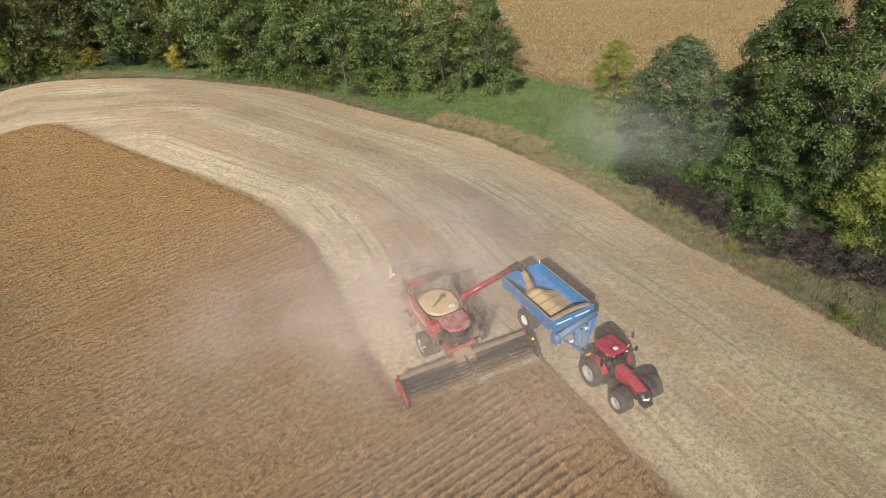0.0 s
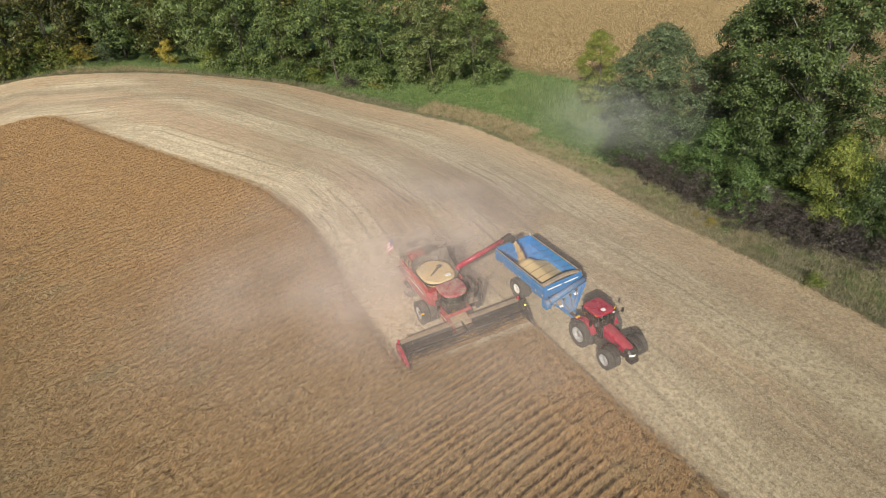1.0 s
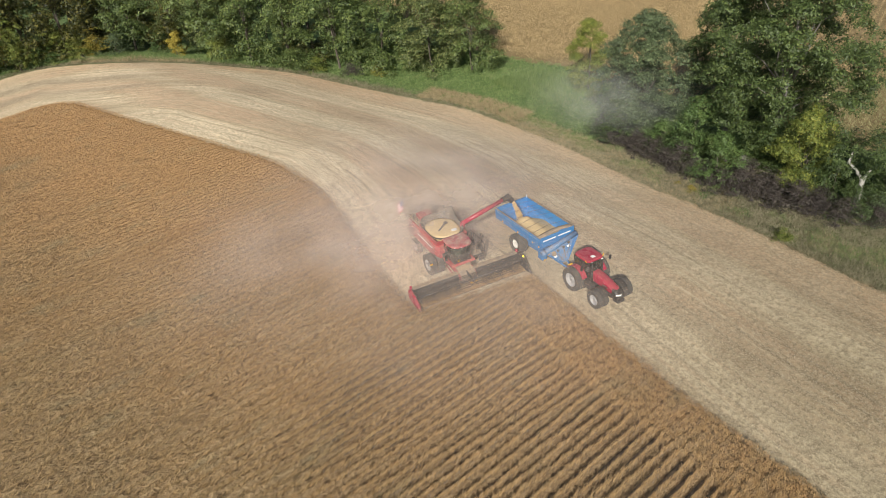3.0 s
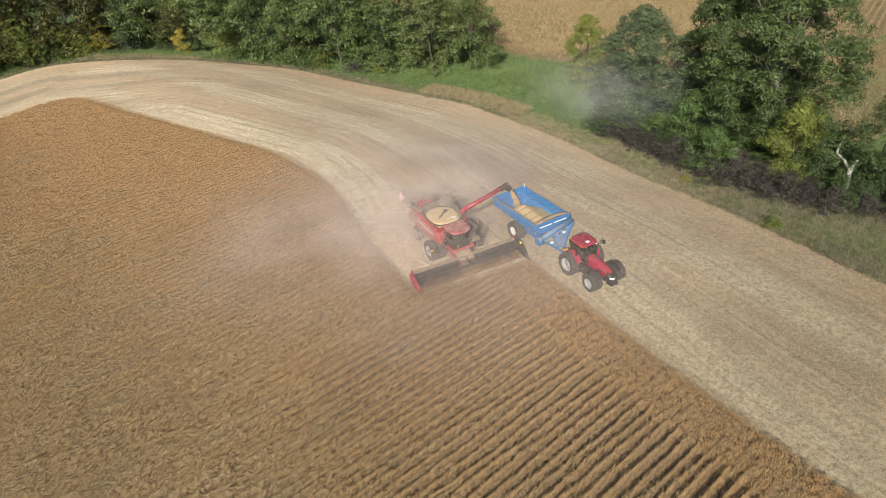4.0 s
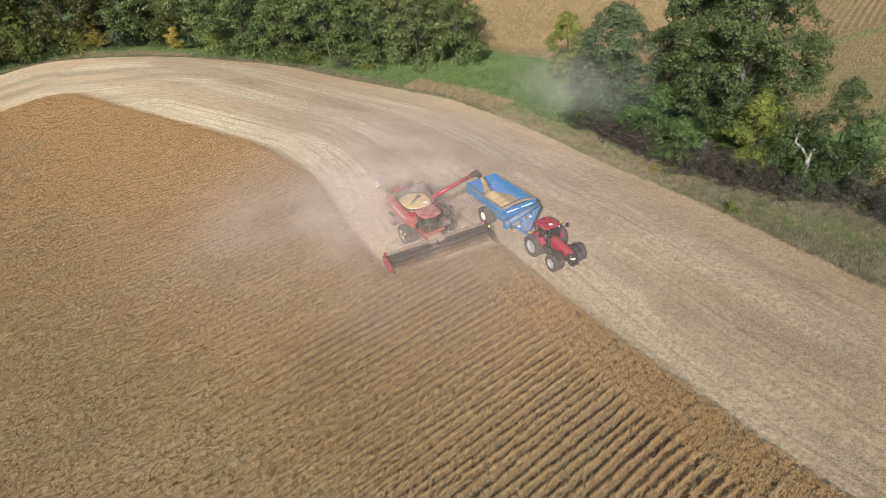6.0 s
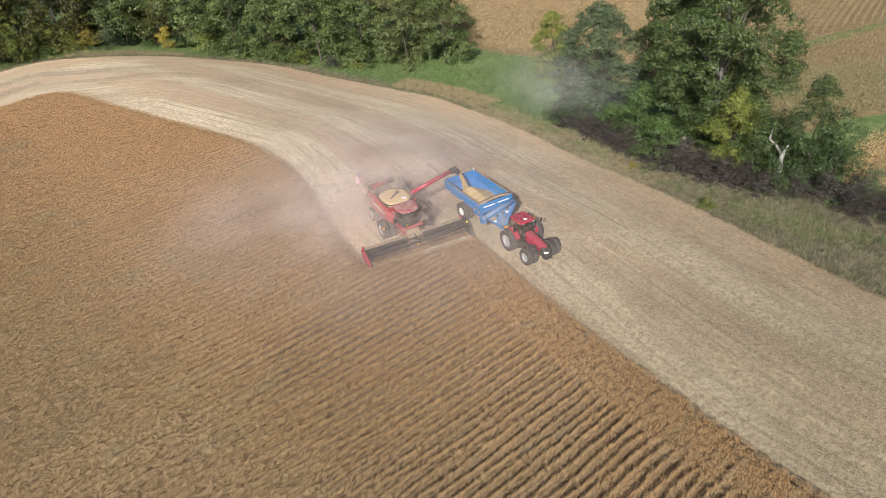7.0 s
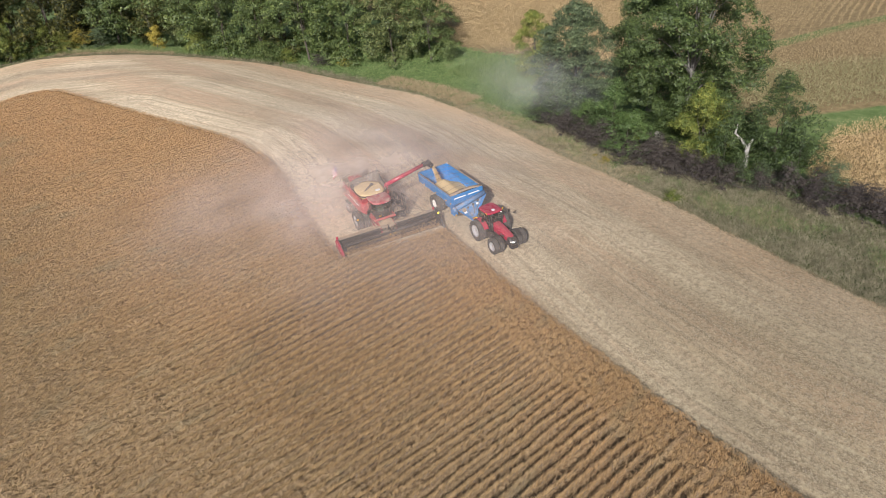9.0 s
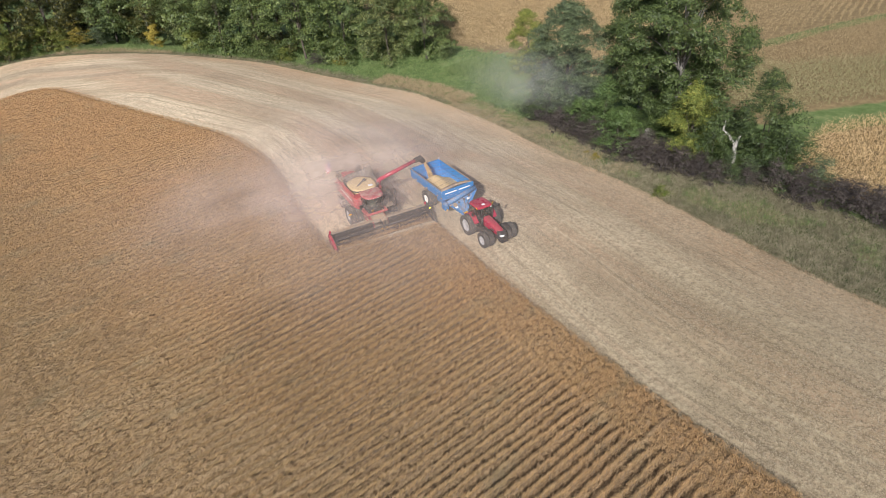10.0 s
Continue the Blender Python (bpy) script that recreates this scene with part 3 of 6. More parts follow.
# the standing crop: its west flank, the swath just cut, the header's bite and the straight east face
WEST = smooth_line([(-140, 70), (-70, 96), (-30, 107.5), (-3, 111.2), (3.7, 112.3), (8.6, 110.3), (11.4, 101), (15.4, 86.8), (18.8, 74.2), (21.0, 65.4), (21.3, 57), (20.5, 50.4), (19.1, 44.4),
                    (17.3, 38.2), (16.2, 33), (15.7, 29.3)])
EAST = smooth_line([(26.2, 26.1), (24.7, 18.5), (23.5, 10.7), (22.9, 5.7), (22.4, 1), (21.9, -4), (21.3, -13), (20, -60), (20, -140)])
CROP = np.vstack([WEST, EAST, [(-140, -140)]])
FIELD = np.vstack([EDGE, [(-160, -160)]])


def gap_to(P, poly):
    closed = np.vstack([poly, poly[:1]])
    d = to_line(P, closed)[0]
    return np.where(inside(P, poly), d, -d)


def lines_axis(lo, hi, step, far):
    mid = np.arange(lo, hi + step / 2, step)
    grow = step * np.cumsum(1.35 ** np.arange(1, 24))
    return np.r_[(lo - grow[grow < far])[::-1], mid, hi + grow[grow < far]]


# corn beyond the hollow, parted by two green waterways
CORN = [np.array([(78.5, 92), (79.5, 78), (82, 71), (80, 56), (79, 46), (106, 42), (110, 60), (150, 75), (230, 60), (230, 190), (95, 190), (84, 120)]),
        np.array([(65.5, 8.5), (70, 10.2), (78, 11.2), (84, 8.0), (92, 2), (104, -8), (104, -60), (61, -60), (62, -14), (63.2, 2)]),
        np.array([(108, 42), (114, 38.5), (125, 35), (141, 29), (152, 11), (230, -10), (230, 58), (150, 72), (112, 58)]),
        np.array([(79, 46), (76, 28), (77, 17.5), (82, 17.5), (92, 11), (104, 3), (114, -3), (122, 6), (110, 18), (100, 27), (94, 43.5)]),
        np.array([(94, 43.5), (100, 27), (110, 18), (122, 6), (114, -3), (120, -6), (150, 8), (140, 26), (124, 32), (112, 35.5), (106, 40), (106, 42)])]


gx, gy = lines_axis(-60, 140, 1.6, 2600), lines_axis(-50, 170, 1.6, 2600)
X, Y = np.meshgrid(gx, gy, indexing="ij")
P2 = np.c_[X.ravel(), Y.ravel()]
e_d, e_s = to_line(P2, EDGE)
e_side = np.where(inside(P2, FIELD), 1.0, -1.0)
rough = np.array([noise.noise((x * 0.12, y * 0.12, 0.3)) for x, y in P2]) * 0.12
co = np.c_[P2, land(P2[:, 0], P2[:, 1]) + rough * (e_d < 200)]
nx, ny = len(gx), len(gy)
ii = (np.arange(nx - 1)[:, None] * ny + np.arange(ny - 1)).ravel()[:, None]
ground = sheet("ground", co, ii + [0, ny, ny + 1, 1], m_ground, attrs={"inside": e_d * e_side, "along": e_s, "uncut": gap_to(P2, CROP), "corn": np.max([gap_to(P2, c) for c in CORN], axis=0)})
for f in ground.data.polygons:
    f.use_smooth = True
tagged(ground, "harvested tan soybean stubble field with a grassy margin and hollow", "ground", kind="structure")


def on_land(P, lift=0.0):
    return np.c_[P, land(P[:, 0], P[:, 1]) + lift]


def bumps(P, scale, seed=0.0):
    return np.array([noise.noise((x * scale, y * scale, seed)) for x, y in P])


# ---- standing soybeans ----
def soybean_places():
    """Four sets of plants: the nearer rows, the far rows, outlying ones, and the headland along the east face."""
    near, far, out = [], [], []
    for y in np.arange(-40, 114, 0.76):
        x_in = max(-21.0, -15.3 - (y - 14.0) / 0.934)
        step = 0.22 if y < 58 else 0.3
        for x0, x1, st, into in ((x_in, 26.0, step, near if y < 58 else far), (max(-60.0, x_in - 30), x_in, 0.55, out)):
            if x1 <= x0:
                continue
            x = np.arange(x0, x1, st)
            x = x + rng.normal(0, 0.08, len(x))
            drift = 0.07 * np.sin(x * 0.21 + y * 1.7) + 0.04 * np.sin(x * 0.8 + y * 2.9)
            into.append(np.c_[x, y + drift + rng.normal(0, 0.04, len(x))])
    near, far, out = np.vstack(near), np.vstack(far), np.vstack(out)
    near = near[inside(near, CROP) & (to_line(near, EAST)[0] > 4.3)]
    far = far[inside(far, CROP) & (to_line(far, EAST)[0] > 4.3)]
    out = out[inside(out, CROP) & (to_line(out, EAST)[0] > 4.3)]
    head = []
    n = np.c_[np.gradient(EAST[:, 1]), -np.gradient(EAST[:, 0])]
    n /= np.hypot(n[:, 0], n[:, 1])[:, None]
    seg = np.r_[0, np.cumsum(np.hypot(*np.diff(EAST, axis=0).T))]
    for k in range(11):
        s = np.arange(0, 54, 0.27)
        s = s + rng.normal(0, 0.08, len(s))
        off = 0.25 + 0.40 * k
        q = [np.interp(s, seg, EAST[:, i] + n[:, i] * off) for i in (0, 1)]
        head.append(np.c_[q[0], q[1]] + rng.normal(0, 0.10, (len(s), 2)))
    H = np.vstack(head)
    return near, far, out, H[inside(H, CROP)]


def soybeans():
    """Bare grey stems below, pods darkened for the rows' shaded flanks, tan podded tops above, combed over to the east.
    """
    cos, fas, mats, at_ = [], [], [], 0
    near, far, out, head = soybean_places()
    east = near[:, 0] > 1.0 + 2.0 * np.sin(near[:, 1] * 0.3)
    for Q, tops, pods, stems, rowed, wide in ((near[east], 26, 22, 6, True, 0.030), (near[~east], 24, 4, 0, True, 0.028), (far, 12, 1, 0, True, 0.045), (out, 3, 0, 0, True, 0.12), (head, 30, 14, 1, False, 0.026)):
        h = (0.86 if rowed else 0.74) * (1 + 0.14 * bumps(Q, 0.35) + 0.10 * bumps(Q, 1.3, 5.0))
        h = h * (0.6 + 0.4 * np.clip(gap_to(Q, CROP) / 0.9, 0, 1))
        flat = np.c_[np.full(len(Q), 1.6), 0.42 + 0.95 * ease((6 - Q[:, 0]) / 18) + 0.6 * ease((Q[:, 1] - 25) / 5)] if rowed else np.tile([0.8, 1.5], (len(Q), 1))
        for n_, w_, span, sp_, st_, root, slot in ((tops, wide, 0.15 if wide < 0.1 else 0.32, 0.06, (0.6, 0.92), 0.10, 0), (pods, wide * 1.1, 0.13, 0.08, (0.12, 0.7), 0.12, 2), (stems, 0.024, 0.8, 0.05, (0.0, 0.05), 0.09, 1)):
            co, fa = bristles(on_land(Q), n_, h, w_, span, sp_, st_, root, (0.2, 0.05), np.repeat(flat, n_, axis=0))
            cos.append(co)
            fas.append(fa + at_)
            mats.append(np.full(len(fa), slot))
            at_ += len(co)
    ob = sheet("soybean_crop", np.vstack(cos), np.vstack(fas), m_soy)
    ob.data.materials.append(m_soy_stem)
    ob.data.materials.append(m_soy_pod_shade)
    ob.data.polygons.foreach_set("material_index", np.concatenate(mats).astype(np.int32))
    return ob


def bean_canopy(x0, x1, y0, y1, step, outer=False):
    """The leafless tangle that closes over each row: a lumpy ridge, with open furrows in the east and hardly any in the west."""
    y = -40 + 0.152 * np.arange(round((y0 + 40) / 0.76) * 5, round((y1 + 40) / 0.76) * 5)
    x = np.arange(x0, x1, step)
    A, B = np.meshgrid(x, y, indexing="ij")
    q = np.c_[A.ravel(), B.ravel()]
    row = np.round((q[:, 1] + 40) / 0.76)
    off = np.abs(q[:, 1] + 40 - 0.76 * row)
    yr = -40 + 0.76 * row
    east = to_line(q, EAST)[0]
    shut = ease((5 - q[:, 0]) / 10)
    low = 0.02 + 0.6 * ease((6 - q[:, 0]) / 18) + 0.4 * ease((q[:, 1] - 25) / 5)
    low = np.where(east < 4.3, 0.72, np.minimum(low, 0.82))
    ridge = low + (1 - low) * np.interp(off, [0, 0.16, 0.31], [1.0, 0.55, 0.0])
    lump = 0.28 * bumps(q * [0.7, 1.6], 0.9, 2.0) + 0.42 * bumps(q, 2.3, 7.0) + 0.12 * bumps(q * [0.6, 1.0], 0.3, 4.0)
    lump = lump * np.where(east < 4.3, 1.3, 0.55 + 0.45 * ease((16 - q[:, 0]) / 12))
    z = (0.36 + 0.28 * np.maximum(shut, np.where(east < 4.3, 0.7, ease((q[:, 1] - 25) / 5)))) * ridge * (1 + lump)
    rim = gap_to(q, CROP)
    z = z * (0.25 + 0.75 * np.clip(rim / 0.9, 0, 1))
    p = q + np.c_[rng.normal(0, 0.05, len(q)), 0.07 * np.sin(q[:, 0] * 0.21 + yr * 1.7) + 0.04 * np.sin(q[:, 0] * 0.8 + yr * 2.9) + rng.normal(0, 0.02, len(q))]
    ny_ = len(y)
    i = (np.arange(len(x) - 1)[:, None] * ny_ + np.arange(ny_ - 1)).ravel()[:, None] + [0, ny_, ny_ + 1, 1]
    inner = (p[i, 0].max(1) > np.maximum(-22.0, -16.5 - (p[i, 1].max(1) - 14.0) / 0.934)) & (p[i, 1].max(1) > -24.0)
    keep = (rim[i] > 0.05).all(1) & (~inner if outer else inner)
    i = i[keep]
    used = np.unique(i)
    back = np.zeros(len(p), int)
    back[used] = np.arange(len(used))
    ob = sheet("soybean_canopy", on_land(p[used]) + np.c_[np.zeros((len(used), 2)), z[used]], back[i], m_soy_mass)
    for f in ob.data.polygons:
        f.use_smooth = True
    return tagged(ob, "tangled brown tops of ripe soybeans closing over their rows", "crop", kind="stuff")


bean_canopy(-22.0, 27.0, -24.0, 46.36, 0.26)
bean_canopy(-60.0, 24.0, 45.6, 113.0, 0.6)
bean_canopy(-60.0, 24.0, -60.0, 60.0, 1.0, True)
tagged(soybeans(), "standing ripe brown soybeans in straight rows", "crop", kind="stuff")


# ---- corn beyond the hollow ----
def corn(poly, material, step, gap, turn, label, n=9, loose=1.0):
    c, s = math.cos(radians(turn)), math.sin(radians(turn))
    lo, hi = poly.min(0), np.minimum(poly.max(0), (178, 150))
    mid = (lo + hi) / 2
    span = np.hypot(*(hi - lo)) / 2
    U, V = np.meshgrid(np.arange(-span, span, step), np.arange(-span, span, gap))
    U, V = U.ravel() + rng.normal(0, 0.12, U.size), V.ravel() + rng.normal(0, 0.06, U.size)
    P = np.c_[mid[0] + U * c - V * s, mid[1] + U * s + V * c]
    P = P[inside(P, poly) & (P[:, 0] < 178) & (P[:, 1] < 150) & (P[:, 1] > -30)]
    h = 2.15 * (1 + 0.08 * rng.normal(size=len(P)))
    co, fa = bristles(on_land(P), n, h, 0.062, 0.10, 0.09 * loose, (0.2, 0.9), 0.15 * loose)
    return tagged(sheet("corn_field", co, fa, material), label, "crop", kind="stuff")


corn(CORN[0], m_corn, 0.52, 0.62, 12, "ripe tan corn standing beyond the grassy hollow")
corn(CORN[1], m_corn, 0.27, 0.62, 12, "ripe golden corn beside a green waterway", 11)
corn(CORN[2], m_corn_dull, 0.34, 1.3, 15, "ripe corn in wide dark-gapped rows", 9, 0.5)
corn(CORN[3], m_corn_green, 0.32, 0.68, 12, "half-green corn behind the waterway", 11)
corn(CORN[4], m_corn_dull, 0.45, 0.66, 15, "ripe tan corn between two grass strips", 9, 1.1)


# ---- grass of the margin and the hollow ----
def strip(n, lo, hi, s0, s1, power=1.0):
    """Places outside the field's edge: lo to hi metres off it, between two ways along it."""
    seg = np.r_[0, np.cumsum(np.hypot(*np.diff(EDGE, axis=0).T))]
    nr = np.c_[-np.gradient(EDGE[:, 1]), np.gradient(EDGE[:, 0])]
    nr /= np.hypot(nr[:, 0], nr[:, 1])[:, None]
    s = s0 + (s1 - s0) * rng.random(n)
    off = lo + (hi - lo) * rng.random(n) ** power
    return np.c_[np.interp(s, seg, EDGE[:, 0] + 0) + np.interp(s, seg, nr[:, 0]) * off, np.interp(s, seg, EDGE[:, 1]) + np.interp(s, seg, nr[:, 1]) * off]


seg_len = np.r_[0, np.cumsum(np.hypot(*np.diff(EDGE, axis=0).T))]


def way_at(x, y):
    return seg_len[np.argmin(np.hypot(EDGE[:, 0] - x, EDGE[:, 1] - y))]


S_SOUTH, S_BEND, S_NORTH, S_WEST = way_at(44.4, -14), way_at(57, 47.5), way_at(45.5, 106.5), way_at(-20, 129)
def grass(n, lo, hi, s0, s1, power, h, blades_, w, mat, label, name, limit=200.0, spread=0.5, patchy=-2.0):
    P = strip(n, lo, hi, s0, s1, power)
    P = P[P[:, 0] < limit]
    P = P[bumps(P, 0.22, 9.0) > patchy]
    hh = h * (1 + 0.45 * bumps(P, 0.3) + 0.25 * bumps(P, 1.1, 3.0))
    co, fa = bristles(on_land(P), blades_, hh, w, 0.8, spread, (0.0, 0.5), 0.25, (0.03, 0.01))
    return tagged(sheet(name, co, fa, mat), label, "grass", kind="stuff")


grass(16000, -0.3, 13.5, S_BEND, S_SOUTH, 1.15, 0.34, 12, 0.045, m_dry_grass, "tall olive and tan grass along the field's edge", "dry_grass")
grass(4200, 0.8, 9.5, S_BEND, S_SOUTH, 1.0, 0.42, 10, 0.05, m_green_grass, "young green weeds among the dry margin grass", "green_grass", patchy=0.12)
grass(2600, 0.3, 8.0, S_BEND, S_SOUTH, 1.0, 0.4, 10, 0.045, m_straw_grass, "bleached weeds among the margin grass", "dry_grass", patchy=0.16)
grass(1500, -0.2, 4.5, S_BEND - 14, S_BEND + 26, 1.2, 0.34, 11, 0.05, m_straw_grass, "pale straw-coloured weeds at the field's corner", "dry_grass")
grass(3600, -0.2, 3.0, S_WEST, S_BEND, 1.5, 0.3, 10, 0.07, m_dry_grass, "olive weeds along the field's far edge", "dry_grass")
grass(700, 0.6, 3.4, way_at(14, 134.5), way_at(32, 121), 1.0, 0.4, 10, 0.08, m_straw_grass, "pale dry weeds before the far trees", "dry_grass")
grass(900, 0.8, 5.5, way_at(53.5, 80), way_at(56.8, 61), 1.0, 0.5, 11, 0.06, m_straw_grass, "pale pinkish dry weeds below the green hollow", "dry_grass")
grass(10500, 2.0, 26.0, S_NORTH, S_BEND + 3, 1.0, 0.26, 8, 0.09, m_green_grass, "lush green grass in the hollow", "green_grass", 82.0)
P = np.c_[67 + 11 * rng.random(1500), 58 + 17 * rng.random(1500)]
co, fa = bristles(on_land(P), 10, 0.9 * (1 + 0.4 * bumps(P, 0.3)), 0.09, 0.9, 0.2, (0.0, 0.3), 0.2)
tagged(sheet("green_grass", co, fa, m_green_grass), "tall rank green weeds below the corn", "grass", kind="stuff")
grass(3500, 1.5, 8.0, S_WEST, S_NORTH, 1.0, 0.5, 9, 0.08, m_green_grass, "green grass before the far trees", "green_grass")

# ---- chaff and stubble on the cut ground ----
n = 140000
P = np.c_[14 + 38 * rng.random(n), -24 + 92 * rng.random(n) ** 1.3]
e = to_line(P, EDGE)
P = P[inside(P, FIELD) & (e[0] > 0.2) & ~inside(P, CROP)]
co, fa = leaf_tris(on_land(P, 0.07), np.tile([0, 0, 1.4], (len(P), 1)), 0.11, 0.22)
tagged(sheet("chaff", co, fa, m_chaff), "pale and brown chopped straw scattered over the stubble", "straw", kind="stuff")
rows = []
seg = seg_len
nr = np.c_[np.gradient(EDGE[:, 1]), -np.gradient(EDGE[:, 0])]
nr /= np.hypot(nr[:, 0], nr[:, 1])[:, None]
for off in np.arange(0.5, 34, 0.76):
    s_ = np.arange(S_BEND - 10, S_SOUTH + 12, 0.16)
    s_ = s_ + rng.normal(0, 0.05, len(s_))
    rows.append(np.c_[np.interp(s_, seg, EDGE[:, 0] + nr[:, 0] * off), np.interp(s_, seg, EDGE[:, 1] + nr[:, 1] * off)] + rng.normal(0, 0.05, (len(s_), 2)))
P = np.vstack(rows)
P = P[inside(P, FIELD) & ~inside(P, CROP) & (rng.random(len(P)) < 0.75)]
co, fa = bristles(on_land(P), 1, 0.16, 0.035, 0.9, 0.3, (0.0, 0.1), 0.03)
tagged(sheet("stubble", co, fa, m_soy_stem), "short cut bean stubble in rows", "stubble", kind="stuff")

# ---- trees ----
def at(x, y, turn=0.0, grow=1.0):
    return pose(x, y, float(land(x, y)), 0, 0, turn) @ Matrix.Scale(grow, 4)


WOOD = "trees of the far woodland"
protos = []
for i, (wd, ht, nl, mat, lab) in enumerate([
        (12.0, 15.0, 46, m_oak, "dense dark green oak in full leaf at the wood's edge"),
        (10.5, 15.5, 42, m_mixed, "yellow-green tree of the woodland edge"),
        (11.0, 14.0, 44, m_olive, "olive-green broad tree of the woodland edge"),
        (9.0, 13.5, 36, m_oak, "tall dark green tree of the woodland edge"),
        (8.5, 10.5, 34, m_mixed, "smaller tree turning yellow at the wood's edge")]):
    lob = billows(wd, ht, 0.3, int(nl * 0.85), 0.9, 2.0, 40 + i, 0.42)
    protos.append((lob, mat, lab, ht))
made = {}
PLACES = [(70.0, 83.5, 0, 0.92), (64.5, 88.5, 2, 0.95), (60.0, 97.5, 0, 1.0), (54.5, 104.5, 0, 1.05), (48.5, 112.5, 3, 1.1), (43.5, 119.0, 0, 1.1), (39.0, 127.0, 3, 1.1), (34.0, 137.5, 1, 1.0),
          (27.5, 139.0, 3, 1.0), (21.5, 140.5, 4, 1.1), (15.5, 141.0, 1, 1.0), (9.5, 143.5, 1, 1.0), (3.0, 144.0, 4, 1.15), (-4.0, 143.0, 1, 0.95), (-12.0, 140.0, 1, 1.0), (-21.0, 136.0, 1, 1.0),
          (-30.0, 131.5, 1, 1.0), (68.5, 95.5, 2, 1.0), (62.0, 106.5, 3, 1.15), (55.0, 115.0, 1, 1.1), (49.0, 123.5, 0, 1.1), (44.0, 133.0, 2, 1.05), (38.0, 144.5, 1, 1.05), (29.5, 149.0, 0, 1.05),
          (20.0, 151.0, 1, 1.0), (11.0, 153.0, 0, 0.95), (1.0, 154.0, 1, 0.9), (-9.0, 152.0, 3, 0.95), (-20.0, 147.0, 1, 1.0), (74.5, 91.5, 2, 0.9)]
for i, (x, y, kind_, grow) in enumerate(PLACES):
    turn = (i * 137.5) % 360
    if kind_ not in made:
        lob, mat, lab, ht = protos[kind_]
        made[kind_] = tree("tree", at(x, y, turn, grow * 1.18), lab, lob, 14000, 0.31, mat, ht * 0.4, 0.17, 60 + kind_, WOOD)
    else:
        copy_thing(made[kind_], at(x, y, turn, grow * 1.18))

# the big tree and its neighbours at the fence line
big = billows(19.4, 24.0, 1.8, 120, 0.9, 2.1, 11, 0.05)
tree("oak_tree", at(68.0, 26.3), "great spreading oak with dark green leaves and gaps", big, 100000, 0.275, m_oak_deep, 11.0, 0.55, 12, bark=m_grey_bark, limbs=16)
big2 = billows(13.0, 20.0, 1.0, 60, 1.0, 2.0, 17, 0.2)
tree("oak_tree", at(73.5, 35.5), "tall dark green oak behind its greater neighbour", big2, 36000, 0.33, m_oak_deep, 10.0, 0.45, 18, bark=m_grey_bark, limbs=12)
grey = billows(13.8, 15.6, 0.4, 85, 0.8, 1.8, 23, 0.1)
tree("willow_tree", at(66.8, 44.5), "grey-green broad-leaved tree over a dark hollow", grey, 60000, 0.25, m_willow, 8.0, 0.35, 24, limbs=10)
slim = lobes_in(7.6, 11.6, 0.2, 60, 0.6, 1.3, 31, 0.12)
tree("young_tree", at(74.6, 60.5), "slender young tree turning yellow-green", slim, 26000, 0.2, m_walnut, 8.5, 0.16, 32, limbs=7)
yel = lobes_in(8.2, 9.6, 0.4, 60, 0.7, 1.4, 37, 0.3)
tree("young_tree", at(61.0, 19.6), "low spreading tree with yellow-green leaves", yel, 26000, 0.19, m_walnut, 4.6, 0.2, 38, limbs=8)
dark = lobes_in(6.0, 11.4, 0.5, 60, 0.65, 1.3, 43, 0.1)
tree("young_tree", at(63.0, 11.8), "dark green rounded tree beside the corn", dark, 22000, 0.18, m_oak_deep, 5.0, 0.25, 44, limbs=8)
gold = lobes_in(3.4, 4.6, 0.4, 16, 0.5, 0.9, 47, 0.2)
tree("young_tree", at(32.6, 128.6), "small rounded golden-yellow tree before the wood", gold, 5200, 0.26, m_golden, 3.0, 0.12, 48, limbs=6)

# the bleached dead tree
g_ = np.random.default_rng(5)
bm = bmesh.new()
limb(bm, (0, 0, -0.3), (0.1, 0.0, 4.1), 0.30, 0.24, g_, 5, 0.04)
limb(bm, (0.1, 0.0, 3.8), (0.0, 1.7, 5.4), 0.21, 0.15, g_, 6, 0.1)
limb(bm, (0.0, 1.65, 5.3), (0.1, 1.55, 6.7), 0.15, 0.05, g_, 5, 0.1)
limb(bm, (0.1, 0.0, 3.9), (0.1, -0.4, 5.2), 0.18, 0.10, g_, 6, 0.06)
limb(bm, (0.0, 1.2, 4.9), (-0.3, 2.2, 4.8), 0.07, 0.03, g_, 4, 0.1)
dead = thing("dead_tree", at(60.0, 13.3), "bleached forked trunk of a dead tree", "dead tree")
part("trunk", bm, m_dead, dead, smooth=True)

# a pale stone that shows between the trees
def stone(x, y, w, d, h, seed):
    g = np.random.default_rng(seed)
    bm = bmesh.new()
    bmesh.ops.create_icosphere(bm, subdivisions=3, radius=1.0)
    for v in bm.verts:
        p = v.co.normalized()
        r = (max(abs(p.x), abs(p.y), abs(p.z)) ** -0.45) * (1 + 0.16 * noise.noise(p * 1.4 + Vector((seed, 0, 0))) + 0.05 * noise.noise(p * 4.0))
        v.co = Vector((p.x * w / 2, p.y * d / 2, p.z * h / 2)) * r
    k = Mat("pale_stone")
    n_ = k.noise(2.2, k.coords(), 6.0, 0.7)
    k.bump(n_, 0.6, 0.06)
    ob = part("boulder", bm, k.done(k.ramp(n_, [(0.3, (0.2, 0.185, 0.165)), (0.7, (0.4, 0.375, 0.335))]), 0.9, spec=0.15), smooth=True)
    ob.matrix_world = at(x, y, 25) @ pose(0, 0, h * 0.42)
    return tagged(ob, "pale grey weathered boulder below the oak", "boulder")


stone(63.6, 27.2, 2.4, 1.4, 1.7, 3)

